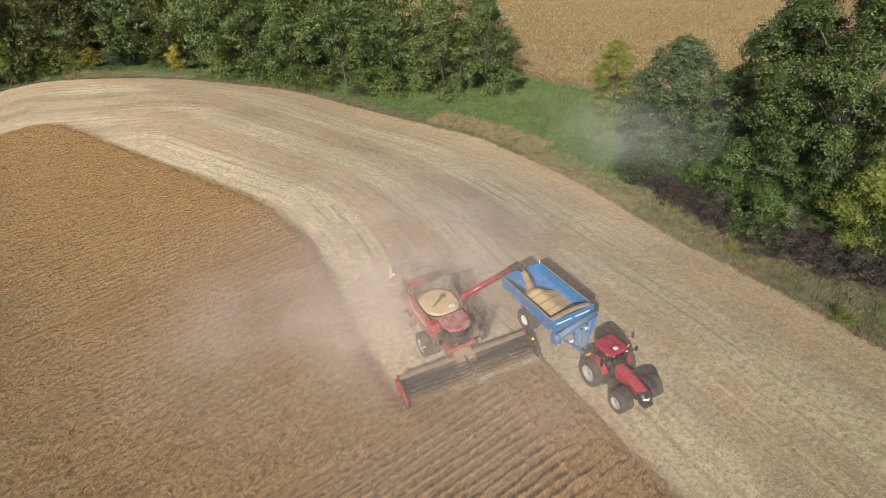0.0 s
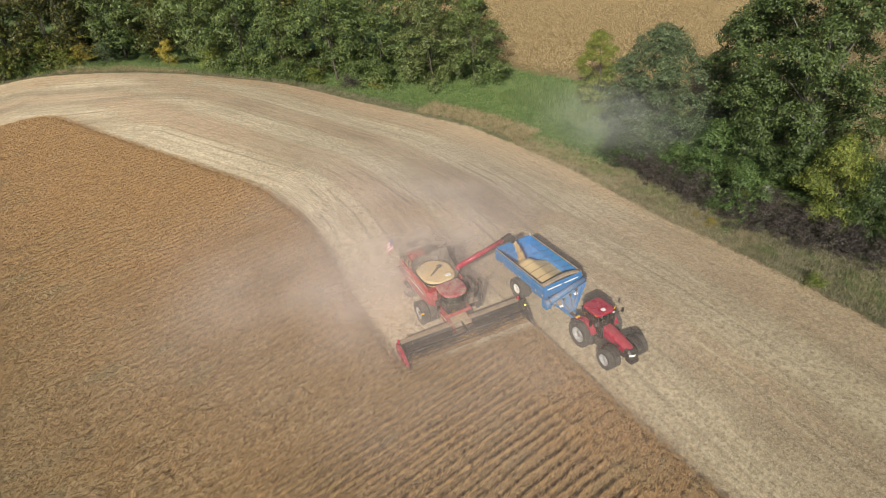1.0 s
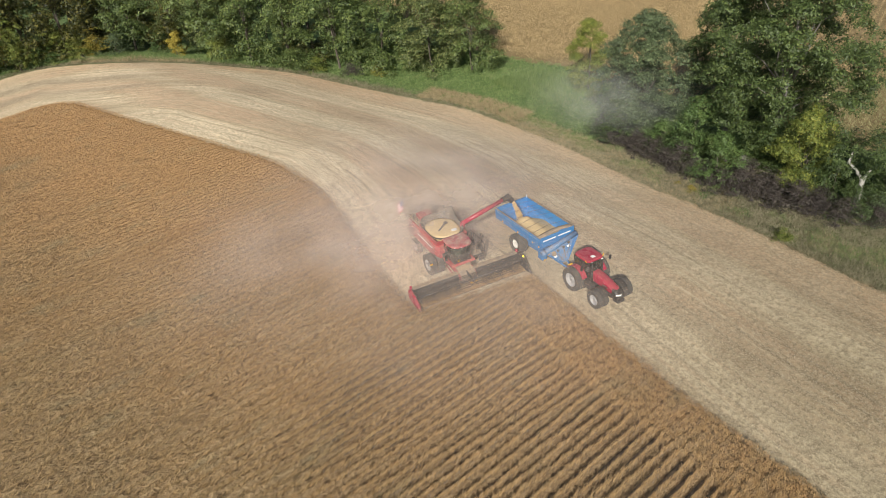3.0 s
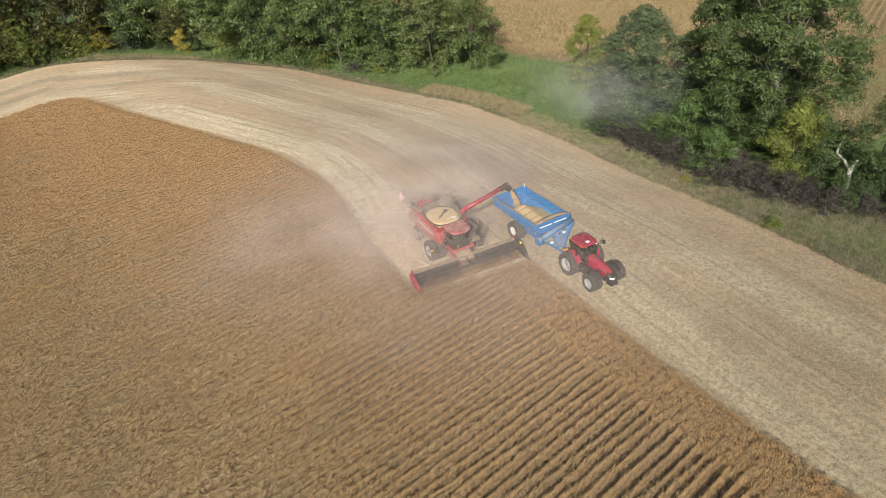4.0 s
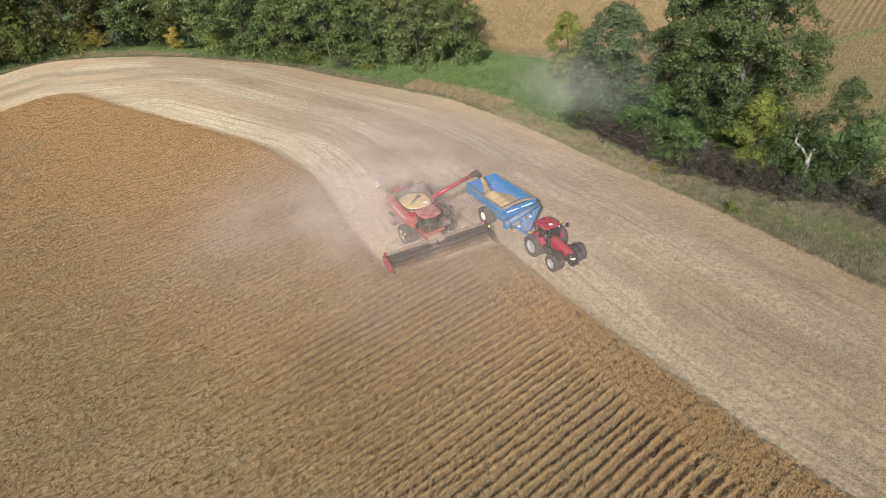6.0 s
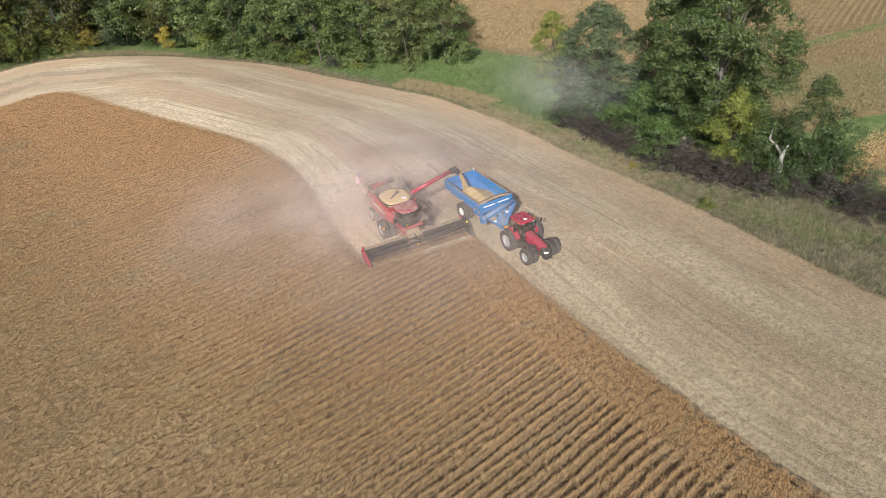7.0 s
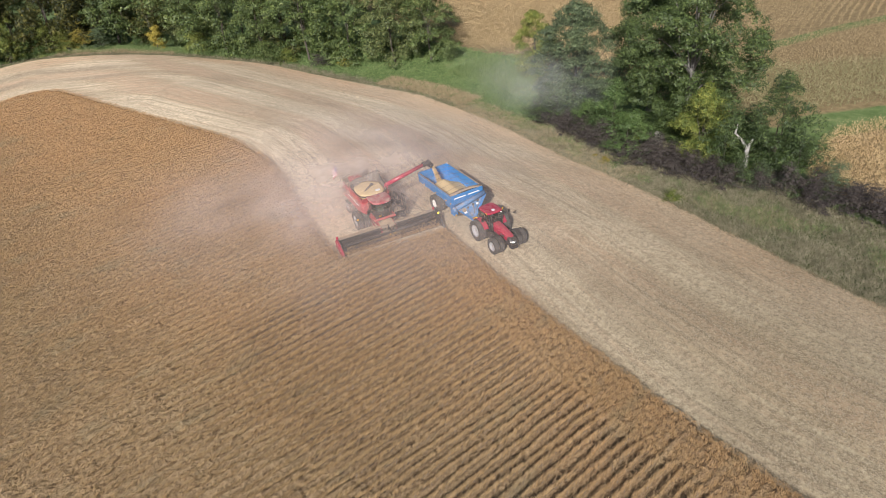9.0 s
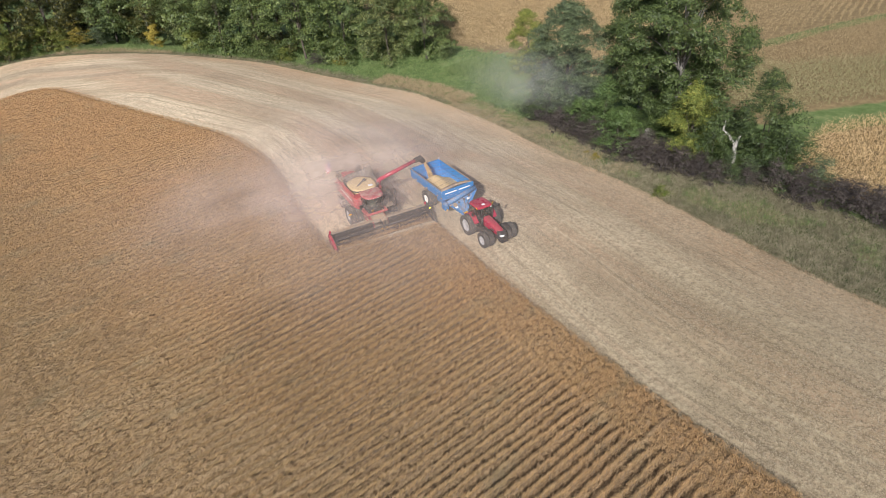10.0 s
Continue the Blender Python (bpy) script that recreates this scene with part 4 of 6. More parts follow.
# ---- shrubs ----
bush_kinds = {}


def shrub(x, y, w, h, mat, label, seed, group=""):
    large = w > 3.1
    key = (mat.name, large, seed % 2)
    if key not in bush_kinds:
        lob = lobes_in(2.0, 1.55, 0.3, 34 if large else 22, 0.2 if large else 0.26, 0.42 if large else 0.5, seed, 0.5)
        bush_kinds[key] = tree("shrub", at(x, y, seed * 41.0) @ Matrix.Diagonal((w / 2, w / 2, h / 1.9, 1)), label, lob, 4500 if large else 2500, 0.058 if large else 0.085, mat, 0.8, 0.05, seed, group, category="shrub", limbs=5)
    else:
        c = copy_thing(bush_kinds[key], at(x, y, seed * 41.0) @ Matrix.Diagonal((w / 2, w / 2, h / 1.9, 1)))
        tagged(c, label, group=group)


HEDGE = smooth_line([(62.0, 48.0), (59.6, 40.5), (57.6, 34.5), (56.0, 27.5), (55.5, 21.5), (56.2, 15.5), (58.2, 10.5), (59.2, 5.0), (59.4, -1.0), (59.4, -7.0), (59.4, -16.0)], 1.9)
for i, (x, y) in enumerate(HEDGE):
    shrub(x + 0.5 * math.sin(i * 2.1), y, 2.7 + 0.6 * math.sin(i * 1.3), (1.9 + 0.05 * min(i, 14)) * (1 + 0.22 * math.sin(i * 1.7)), m_purple, "dark purple-brown hedgerow shrub", 100 + i % 4, "hedgerow shrubs")
    if i > 22:
        shrub(x + 2.6, y - 0.6, 3.0, 2.4 + 0.4 * math.sin(i * 1.9), m_purple if i % 3 else m_willow, "dark purple-brown hedgerow shrub" if i % 3 else "grey-green shrub in the hedgerow", 100 + i % 4, "hedgerow shrubs")
    if i > 12 and i % 2 == 0:
        shrub(x + 4.6, y + 0.3, 3.2, 1.9 + 0.4 * math.sin(i * 2.3), m_purple if i % 4 else m_willow, "dark purple-brown hedgerow shrub" if i % 4 else "grey-green shrub in the hedgerow", 102 + i % 4, "hedgerow shrubs")
    if i % 2 == 0:
        shrub(x + 2.0, y + 0.8, 3.0, 2.2 + 0.4 * math.sin(i), m_purple, "dark purple-brown hedgerow shrub", 101 + i % 4, "hedgerow shrubs")
for x, y, w, h, mat, lab in [
        (61.2, 37.4, 4.8, 4.6, m_bright, "bright green bush at the foot of the trees"), (61.6, 33.2, 3.4, 3.2, m_bright, "bright green bush at the foot of the trees"),
        (56.0, 26.3, 3.2, 2.5, m_bright, "bright green bush in the hedgerow"), (63.0, 40.5, 4.0, 3.0, m_willow, "grey-green bush under the trees"),
        (59.3, 27.6, 3.0, 2.2, m_walnut, "yellow-green bush in the hedgerow"), (48.9, 15.2, 1.7, 1.2, m_walnut, "yellow-green weed clump in the grass margin"),
        (53.0, 27.6, 1.6, 1.0, m_golden, "yellow goldenrod clump in the margin"), (54.2, 30.0, 1.4, 0.9, m_golden, "yellow goldenrod clump in the margin"),
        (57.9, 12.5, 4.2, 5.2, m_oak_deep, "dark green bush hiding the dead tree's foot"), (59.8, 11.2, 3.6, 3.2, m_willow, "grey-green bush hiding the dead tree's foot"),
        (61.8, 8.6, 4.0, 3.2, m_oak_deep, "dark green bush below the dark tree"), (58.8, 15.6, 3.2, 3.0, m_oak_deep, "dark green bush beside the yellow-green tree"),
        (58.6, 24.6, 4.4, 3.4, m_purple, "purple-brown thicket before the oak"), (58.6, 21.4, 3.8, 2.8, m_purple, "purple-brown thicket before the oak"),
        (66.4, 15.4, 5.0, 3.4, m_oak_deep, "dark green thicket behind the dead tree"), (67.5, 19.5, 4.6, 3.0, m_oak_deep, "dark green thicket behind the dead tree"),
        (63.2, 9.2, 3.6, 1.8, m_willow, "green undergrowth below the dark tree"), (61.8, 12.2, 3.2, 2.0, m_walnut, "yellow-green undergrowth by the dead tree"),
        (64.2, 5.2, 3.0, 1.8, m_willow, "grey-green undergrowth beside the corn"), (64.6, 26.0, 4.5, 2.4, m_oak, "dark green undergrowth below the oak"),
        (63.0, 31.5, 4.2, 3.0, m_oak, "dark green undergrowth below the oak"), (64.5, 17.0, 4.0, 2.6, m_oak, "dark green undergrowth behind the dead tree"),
        (72.5, 57.5, 3.4, 2.6, m_walnut, "yellow-green bush by the young tree"), (75.8, 55.0, 4.0, 3.4, m_willow, "grey-green bush by the young tree"),
        (56.6, 94.4, 3.6, 1.8, m_golden, "golden-yellow bush before the wood"), (53.4, 98.8, 3.6, 2.6, m_purple, "purple-brown bush before the wood"),
        (49.6, 104.6, 3.6, 2.8, m_walnut, "yellow-green bush before the wood"), (46.8, 109.0, 4.6, 3.0, m_oak, "dark green low bush at the wood's edge"),
        (38.0, 121.5, 4.0, 3.0, m_walnut, "yellow-green bush at the wood's edge"), (29.0, 131.5, 3.5, 2.4, m_bright, "green bush before the wood"),
        (23.0, 134.0, 4.0, 2.4, m_willow, "grey-green scrub before the wood"), (17.0, 136.5, 4.0, 3.0, m_walnut, "yellow-green scrub before the wood"),
        (11.0, 139.5, 4.5, 4.0, m_bright, "green scrub before the wood"), (5.0, 140.0, 4.5, 3.4, m_oak, "dark green scrub before the wood"), (-1.5, 138.8, 4.5, 3.4, m_walnut, "yellow-green scrub before the wood"),
        (6.9, 137.9, 4.6, 6.2, m_walnut, "tall yellow-green bush before the wood"), (13.9, 138.6, 4.4, 6.0, m_walnut, "tall yellow-green bush before the wood"),
        (20.0, 136.6, 4.0, 4.6, m_golden, "yellow bush before the wood"), (40.5, 124.5, 3.6, 3.6, m_walnut, "yellow-green bush at the wood's edge"), (-8.0, 136.8, 4.5, 3.2, m_oak, "dark green scrub before the wood")]:
    shrub(x, y, w, h, mat, lab, int(x * 7 + y * 3) % 90)

# undergrowth between hedge and trees, mostly in near-black leaves that paint the shade there
g_ = np.random.default_rng(21)
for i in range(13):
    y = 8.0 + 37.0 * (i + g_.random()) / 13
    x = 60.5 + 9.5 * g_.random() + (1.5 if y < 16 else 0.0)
    mat, lab = ((m_oak_deep, "undergrowth with green leaves darkened for the trees' shade"), (m_willow, "grey-green undergrowth in the trees' shade"), (m_oak_deep, "undergrowth with green leaves darkened for the trees' shade"))[i % 3]
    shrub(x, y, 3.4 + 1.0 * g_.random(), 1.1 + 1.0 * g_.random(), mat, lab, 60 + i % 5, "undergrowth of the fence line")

# ---- the combine ----
def ground_at(x, y, heading):
    return pose(x, y, float(land(x, y)) + 0.02, 0, 0, heading)


def railing(parent, pts, top, mid, r=0.022, material=None):
    """Posts with a top and a middle rail along pts (x, y, z)."""
    bm = bmesh.new()
    for p in pts:
        rod(bm, p, (p[0], p[1], p[2] + top), r, n=6)
    for h in (top, mid):
        pipe(bm, [(p[0], p[1], p[2] + h) for p in pts], r)
    return part("railing", bm, material or m_black, parent)


def combine():
    c = thing("combine_harvester", ground_at(22.2, 32.6, -102), "dusty red combine harvester unloading beans as it cuts", "combine")
    for s in (-1, 1):
        wheel(c, "front_wheel", 0, s * 1.38, 0.99, 0.58, s, 0.52, m_rim)
        wheel(c, "front_wheel", 0, s * 2.08, 0.99, 0.58, s, 0.52, m_rim)
        wheel(c, "rear_wheel", -3.85, s * 1.55, 0.74, 0.55, s, 0.40, m_rim)
    bm = bmesh.new()
    rod(bm, (0, -2.3, 0.99), (0, 2.3, 0.99), 0.16, n=12)
    box(bm, -0.35, 0.35, -1.0, 1.0, 0.75, 1.25, 0.05)
    part("front_axle", bm, m_black, c)
    bm = bmesh.new()
    rod(bm, (-3.85, -1.6, 0.8), (-3.85, 1.6, 0.8), 0.11, n=10)
    part("rear_axle", bm, m_black, c)
    # the chassis between the wheels
    bm = bmesh.new()
    prism(bm, [(0.8, 1.25), (0.9, 2.2), (-4.9, 2.2), (-5.3, 1.5), (-4.2, 0.95), (-0.6, 0.85)], "y", -1.15, 1.15, 0.05)
    part("chassis", bm, m_black, c)
    # red side shells, bulging, with the tail drawn in
    bm = bmesh.new()
    prof = [(0.75, 1.75, 2.75), (0.3, 1.55, 3.05), (-1.2, 1.45, 3.1), (-2.9, 1.40, 3.1), (-4.4, 1.42, 2.95), (-5.5, 1.55, 2.8), (-6.0, 1.75, 2.6)]
    rings = []
    for x, zb, zt in prof:
        w = 1.62 - (0.30 if x < -5.8 else 0.12 if x < -5.2 else 0.0) - (0.22 if x > 0.5 else 0)
        rings.append([(x, -w * 0.92, zb), (x, -w, zb + 0.25), (x, -w, zt - 0.35), (x, -w * 0.9, zt), (x, w * 0.9, zt), (x, w, zt - 0.35), (x, w, zb + 0.25), (x, w * 0.92, zb)])
    loft(bm, rings)
    part("body", bm, m_red, c, smooth=False)
    for s in (-1, 1):
        for x0, x1 in ((-1.6, 0.1), (-3.4, -1.68), (-5.1, -3.48)):
            bm = bmesh.new()
            box(bm, x0, x1, s * 1.615, s * 1.66, 1.72, 2.68, 0.02)
            part("side_panel", bm, m_red_dusty, c)
        bm = bmesh.new()
        for i in range(7):
            box(bm, -4.9, -4.0, s * 1.655, s * 1.675, 2.05 + i * 0.075, 2.09 + i * 0.075)
        part("vent", bm, m_black, c)
        bm = bmesh.new()
        box(bm, -3.3, -0.2, s * 1.66, s * 1.668, 2.42, 2.52)
        part("decal_stripe", bm, m_white if s < 0 else m_black, c)
    # tail chopper
    bm = bmesh.new()
    prism(bm, [(-5.3, 1.1), (-5.2, 1.75), (-6.1, 1.85), (-6.5, 1.35), (-6.4, 0.95)], "y", -1.3, 1.3, 0.04)
    part("straw_chopper", bm, m_black, c)
    # engine deck behind the tank
    bm = bmesh.new()
    box(bm, -5.7, -3.35, -1.35, 1.35, 3.0, 3.16, 0.03)
    part("engine_deck", bm, m_dusty, c)
    bm = bmesh.new()
    box(bm, -4.9, -3.5, -0.9, 0.4, 3.16, 3.62, 0.08)
    part("engine_hood", bm, m_red, c)
    bm = bmesh.new()
    rod(bm, (-3.75, 0.85, 3.1), (-3.75, 0.85, 4.1), 0.09, n=10)
    rod(bm, (-3.75, 0.85, 4.1), (-3.9, 0.9, 4.3), 0.09, n=10)
    part("exhaust", bm, m_black, c)
    bm = bmesh.new()
    rod(bm, (-4.4, 0.95, 3.14), (-4.4, 0.95, 3.75), 0.27, n=14)
    rod(bm, (-4.4, 0.95, 3.75), (-4.4, 0.95, 3.85), 0.32, n=14)
    part("air_intake", bm, m_black, c)
    railing(c, [(-3.45, -1.4, 3.1), (-4.3, -1.42, 3.1), (-5.1, -1.4, 3.05), (-5.75, -1.2, 2.95), (-5.8, 0.0, 2.95), (-5.75, 1.2, 2.95), (-5.0, 1.42, 3.05)], 0.85, 0.45)
    # grain tank: a red hopper with flared dusty flaps round its open top
    bot = [(-2.85, -1.40, 2.95), (0.45, -1.40, 2.95), (0.45, 1.40, 2.95), (-2.85, 1.40, 2.95)]
    top = [(-2.95, -1.50, 3.45), (0.60, -1.50, 3.45), (0.60, 1.50, 3.45), (-2.95, 1.50, 3.45)]
    bm = bmesh.new()
    for i in range(4):
        j = (i + 1) % 4
        plate(bm, [bot[i], bot[j], top[j], top[i]], 0.05)
    part("grain_tank", bm, m_red, c)
    rim, foot = [], []
    for i in range(16):
        a = radians(22.5 * i + 11.25)
        ca, sa = math.copysign(abs(math.cos(a)) ** 0.62, math.cos(a)), math.copysign(abs(math.sin(a)) ** 0.62, math.sin(a))
        back = max(0.0, -math.cos(a))
        peak = math.exp(-((a - radians(128)) / 0.42) ** 2)
        foot.append((-1.18 + 1.78 * ca, 1.5 * sa, 3.45))
        rim.append((-1.18 + (1.88 + 0.34 * back) * ca, (1.62 + 0.35 * peak + 0.1 * back) * sa, 3.62 + 0.26 * back + 0.75 * peak))
    for i in range(16):
        j = (i + 1) % 16
        bm = bmesh.new()
        plate(bm, [foot[i], foot[j], rim[j], rim[i]], 0.03)
        part("tank_flap", bm, m_grey, c, "dusty dark grey tank extension flap")
        bm = bmesh.new()
        rod(bm, rim[i], rim[j], 0.025, n=6)
        part("flap_rim", bm, m_black, c)
    bm = bmesh.new()
    loft(bm, [[(x * 1.0, y, 3.44) for x, y, _ in foot], [(-1.2 + (x + 1.2) * 0.7, y * 0.7, 3.2) for x, y, _ in foot]], cap=False)
    part("tank_liner", bm, m_grey, c, "dusty dark grey tank lining", smooth=False)
    # beans heaped in the tank
    bm = bmesh.new()
    rings = []
    out = round_rect(3.36, 2.84, 1.25, 5)
    for f, z in ((1.0, 3.50), (0.85, 3.53), (0.6, 3.55), (0.3, 3.57), (0.03, 3.58)):
        rings.append([(-1.2 + x * f, y * f, z + 0.05 * math.sin(3 * x + 2 * y) * f) for x, y in out])
    loft(bm, [[(-1.2 + x * 0.95, y * 0.95, 3.05) for x, y in out]] + rings)
    part("grain_heap", bm, m_grain, c, "level heap of pale yellow grain", smooth=True)
    bm = bmesh.new()
    rod(bm, (-0.75, -0.65, 3.5), (-1.35, 0.35, 3.8), 0.085, n=10)
    box(bm, -1.52, -1.2, 0.25, 0.55, 3.7, 3.86, 0.04)
    part("filling_auger", bm, m_grey, c)
    bm = bmesh.new()
    box(bm, -0.2, 0.1, 0.35, 0.8, 3.62, 3.70, 0.02)
    part("sample_door", bm, m_white, c)
    # cab
    bm = bmesh.new()
    rings = []
    outline = [(0.75, -1.0), (1.7, -1.08), (2.35, -0.95), (2.68, -0.6), (2.78, 0.0), (2.68, 0.6), (2.35, 0.95), (1.7, 1.08), (0.75, 1.0)]
    for f, z in ((0.92, 3.46), (1.02, 3.52), (1.02, 3.62), (0.96, 3.69), (0.6, 3.73)):
        rings.append([(1.7 + (x - 1.7) * f, y * f, z) for x, y in outline])
    loft(bm, rings)
    cab = part("cab_roof", bm, m_red_dusty, c, "dust-dulled red cab roof", smooth=False)
    bm = bmesh.new()
    rings = [[(1.7 + (x - 1.7) * f, y * f, z) for x, y in outline] for f, z in ((0.80, 1.95), (0.90, 2.3), (0.94, 3.0), (0.90, 3.5))]
    loft(bm, rings, cap=False)
    part("cab_glass", bm, m_glass, c, smooth=True)
    bm = bmesh.new()
    for x, y in ((0.8, -0.95), (1.75, -1.0), (0.8, 0.95), (1.75, 1.0)):
        rod(bm, (x, y * 0.85, 1.95), (x, y * 0.93, 3.52), 0.05, n=6)
    box(bm, 0.72, 0.82, -0.9, 0.9, 1.95, 3.5)
    box(bm, 0.75, 2.4, -0.85, 0.85, 1.78, 1.95, 0.04)
    part("cab_frame", bm, m_black, c)
    bm = bmesh.new()
    box(bm, 1.05, 1.6, -0.3, 0.3, 2.0, 2.5, 0.08)
    box(bm, 0.98, 1.15, -0.28, 0.28, 2.45, 3.1, 0.06)
    part("seat", bm, m_grey, c)
    bm = bmesh.new()
    prism(bm, [(0.9, 1.55), (0.9, 1.85), (2.5, 1.85), (2.62, 1.7), (2.4, 1.55)], "y", -1.15, 1.15, 0.03)
    part("cab_sill", bm, m_red, c)
    for y in (-0.75, -0.5, -0.25, 0.25, 0.5, 0.75):
        bm = bmesh.new()
        x = 2.80 - 0.42 * y * y
        box(bm, x - 0.06, x + 0.02, y - 0.038, y + 0.038, 3.52, 3.575, 0.01)
        part("work_light", bm, m_lamp, c)
    bm = bmesh.new()
    box(bm, 2.49, 2.53, -0.55, -0.3, 2.05, 2.25, 0.01)
    part("warning_plate", bm, m_amber, c)
    # mirrors on arms
    for s in (-1, 1):
        bm = bmesh.new()
        pipe(bm, [(2.2, s * 0.9, 3.4), (2.45, s * 1.55, 3.3), (2.45, s * 1.6, 2.75)], 0.022)
        box(bm, 2.42, 2.5, s * 1.48, s * 1.74, 2.55, 3.05, 0.03)
        part("mirror", bm, m_black, c)
    # access platform and ladder at the left
    bm = bmesh.new()
    box(bm, 0.2, 2.0, 1.15, 2.2, 1.72, 1.80, 0.02)
    part("platform", bm, m_dusty, c)
    railing(c, [(0.25, 2.15, 1.8), (0.55, 2.17, 1.8), (0.85, 2.17, 1.8), (1.4, 2.17, 1.8), (1.7, 2.17, 1.8), (1.95, 2.15, 1.8)], 1.3, 0.65, 0.03)
    railing(c, [(0.9, 2.72, 1.5), (1.2, 2.74, 1.45), (1.5, 2.72, 1.4)], 1.5, 0.75, 0.028)
    railing(c, [(1.97, 2.1, 1.8), (1.98, 1.65, 1.8), (1.97, 1.2, 1.8)], 1.05, 0.55)
    railing(c, [(0.25, 1.75, 1.8), (0.2, 2.1, 1.8)], 1.35, 0.7)
    bm = bmesh.new()
    for y in (2.25, 2.7):
        pipe(bm, [(1.3, y, 0.45), (1.1, y, 1.8), (1.0, y, 2.75)], 0.03)
    for i in range(5):
        box(bm, 1.05, 1.35, 2.25, 2.7, 0.5 + i * 0.29, 0.54 + i * 0.29)
    part("ladder", bm, m_black, c)
    for s in (-1, 1):
        bm = bmesh.new()
        rod(bm, (0.95, s * 1.2, 1.5), (0.95, s * 2.35, 1.55), 0.03, n=6)
        arm = part("lamp_arm", bm, m_black, c)
        bm = bmesh.new()
        box(bm, 0.9, 1.0, s * 2.25, s * 2.5, 1.5, 1.62, 0.02)
        part("marker_lamp", bm, m_amber, arm)
    # feeder house
    bm = bmesh.new()
    prism(bm, [(0.7, 0.95), (0.6, 1.75), (1.3, 1.85), (3.35, 1.05), (3.45, 0.35), (2.9, 0.35)], "y", -0.72, 0.72, 0.03)
    feeder = part("feeder_house", bm, m_dusty, c, "dust-covered tan feeder house")
    for s in (-1, 1):
        bm = bmesh.new()
        prism(bm, [(1.0, 1.1), (1.0, 1.72), (1.3, 1.78), (3.3, 1.0), (3.3, 0.6)], "y", s * 0.73, s * 0.80, 0.01)
        part("feeder_side", bm, m_red, feeder)
        bm = bmesh.new()
        rod(bm, (0.9, s * 0.95, 0.95), (2.9, s * 0.95, 0.65), 0.06, n=8)
        part("lift_cylinder", bm, m_red, feeder)
    # unloading auger swung out to the left
    bm = bmesh.new()
    rod(bm, (-0.55, 1.45, 2.2), (-0.55, 1.75, 3.75), 0.24, 0.22, n=16)
    rod(bm, (-0.55, 1.7, 3.68), (-0.9, 6.45, 4.50), 0.21, 0.20, n=18)
    rod(bm, (-0.70, 3.7, 4.02), (-0.71, 3.82, 4.04), 0.245, n=18)
    aug = part("unloading_auger", bm, m_red_clean, c, "red tubular auger swung out over the cart", smooth=True)
    bm = bmesh.new()
    rod(bm, (-0.88, 6.15, 4.45), (-0.95, 7.0, 4.55), 0.27, 0.30, n=14)
    rod(bm, (-0.93, 6.75, 4.6), (-0.98, 7.25, 4.02), 0.33, 0.27, n=14)
    part("spout", bm, m_black, aug, "black rubber auger spout")
    # flag at the tail
    bm = bmesh.new()
    rod(bm, (-5.8, -1.5, 2.9), (-5.95, -1.62, 4.75), 0.018, n=6)
    pole = part("flag_pole", bm, m_black, c)

    def cloth(y0, y1, x0, x1):
        b = bmesh.new()
        k = 8
        rings = []
        for i in range(k + 1):
            f = y0 + (y1 - y0) * i / k
            zz = [4.8 - 1.5 * a for a in (x0, x1)]
            wave = 0.08 * math.sin(f * 7.0)
            rings.append([(-5.97 - 0.75 * f, -1.64 - 0.42 * f + wave, z - 0.95 * f) for z in zz])
        for a, d in zip(rings, rings[1:]):
            b.faces.new([b.verts.new(p) for p in (a[0], a[1], d[1], d[0])])
        bmesh.ops.remove_doubles(b, verts=b.verts, dist=0.0005)
        bmesh.ops.solidify(b, geom=b.faces[:], thickness=0.006)
        return b
    for i in range(7):
        part("flag_stripe", cloth(0.0 if i > 3 else 0.42, 1.0, i * 0.1, i * 0.1 + 0.1), m_flag_red if i % 2 == 0 else m_flag_white, pole)
    part("flag_canton", cloth(0.0, 0.415, 0.0, 0.398), m_flag_blue, pole)
    return c


combine()


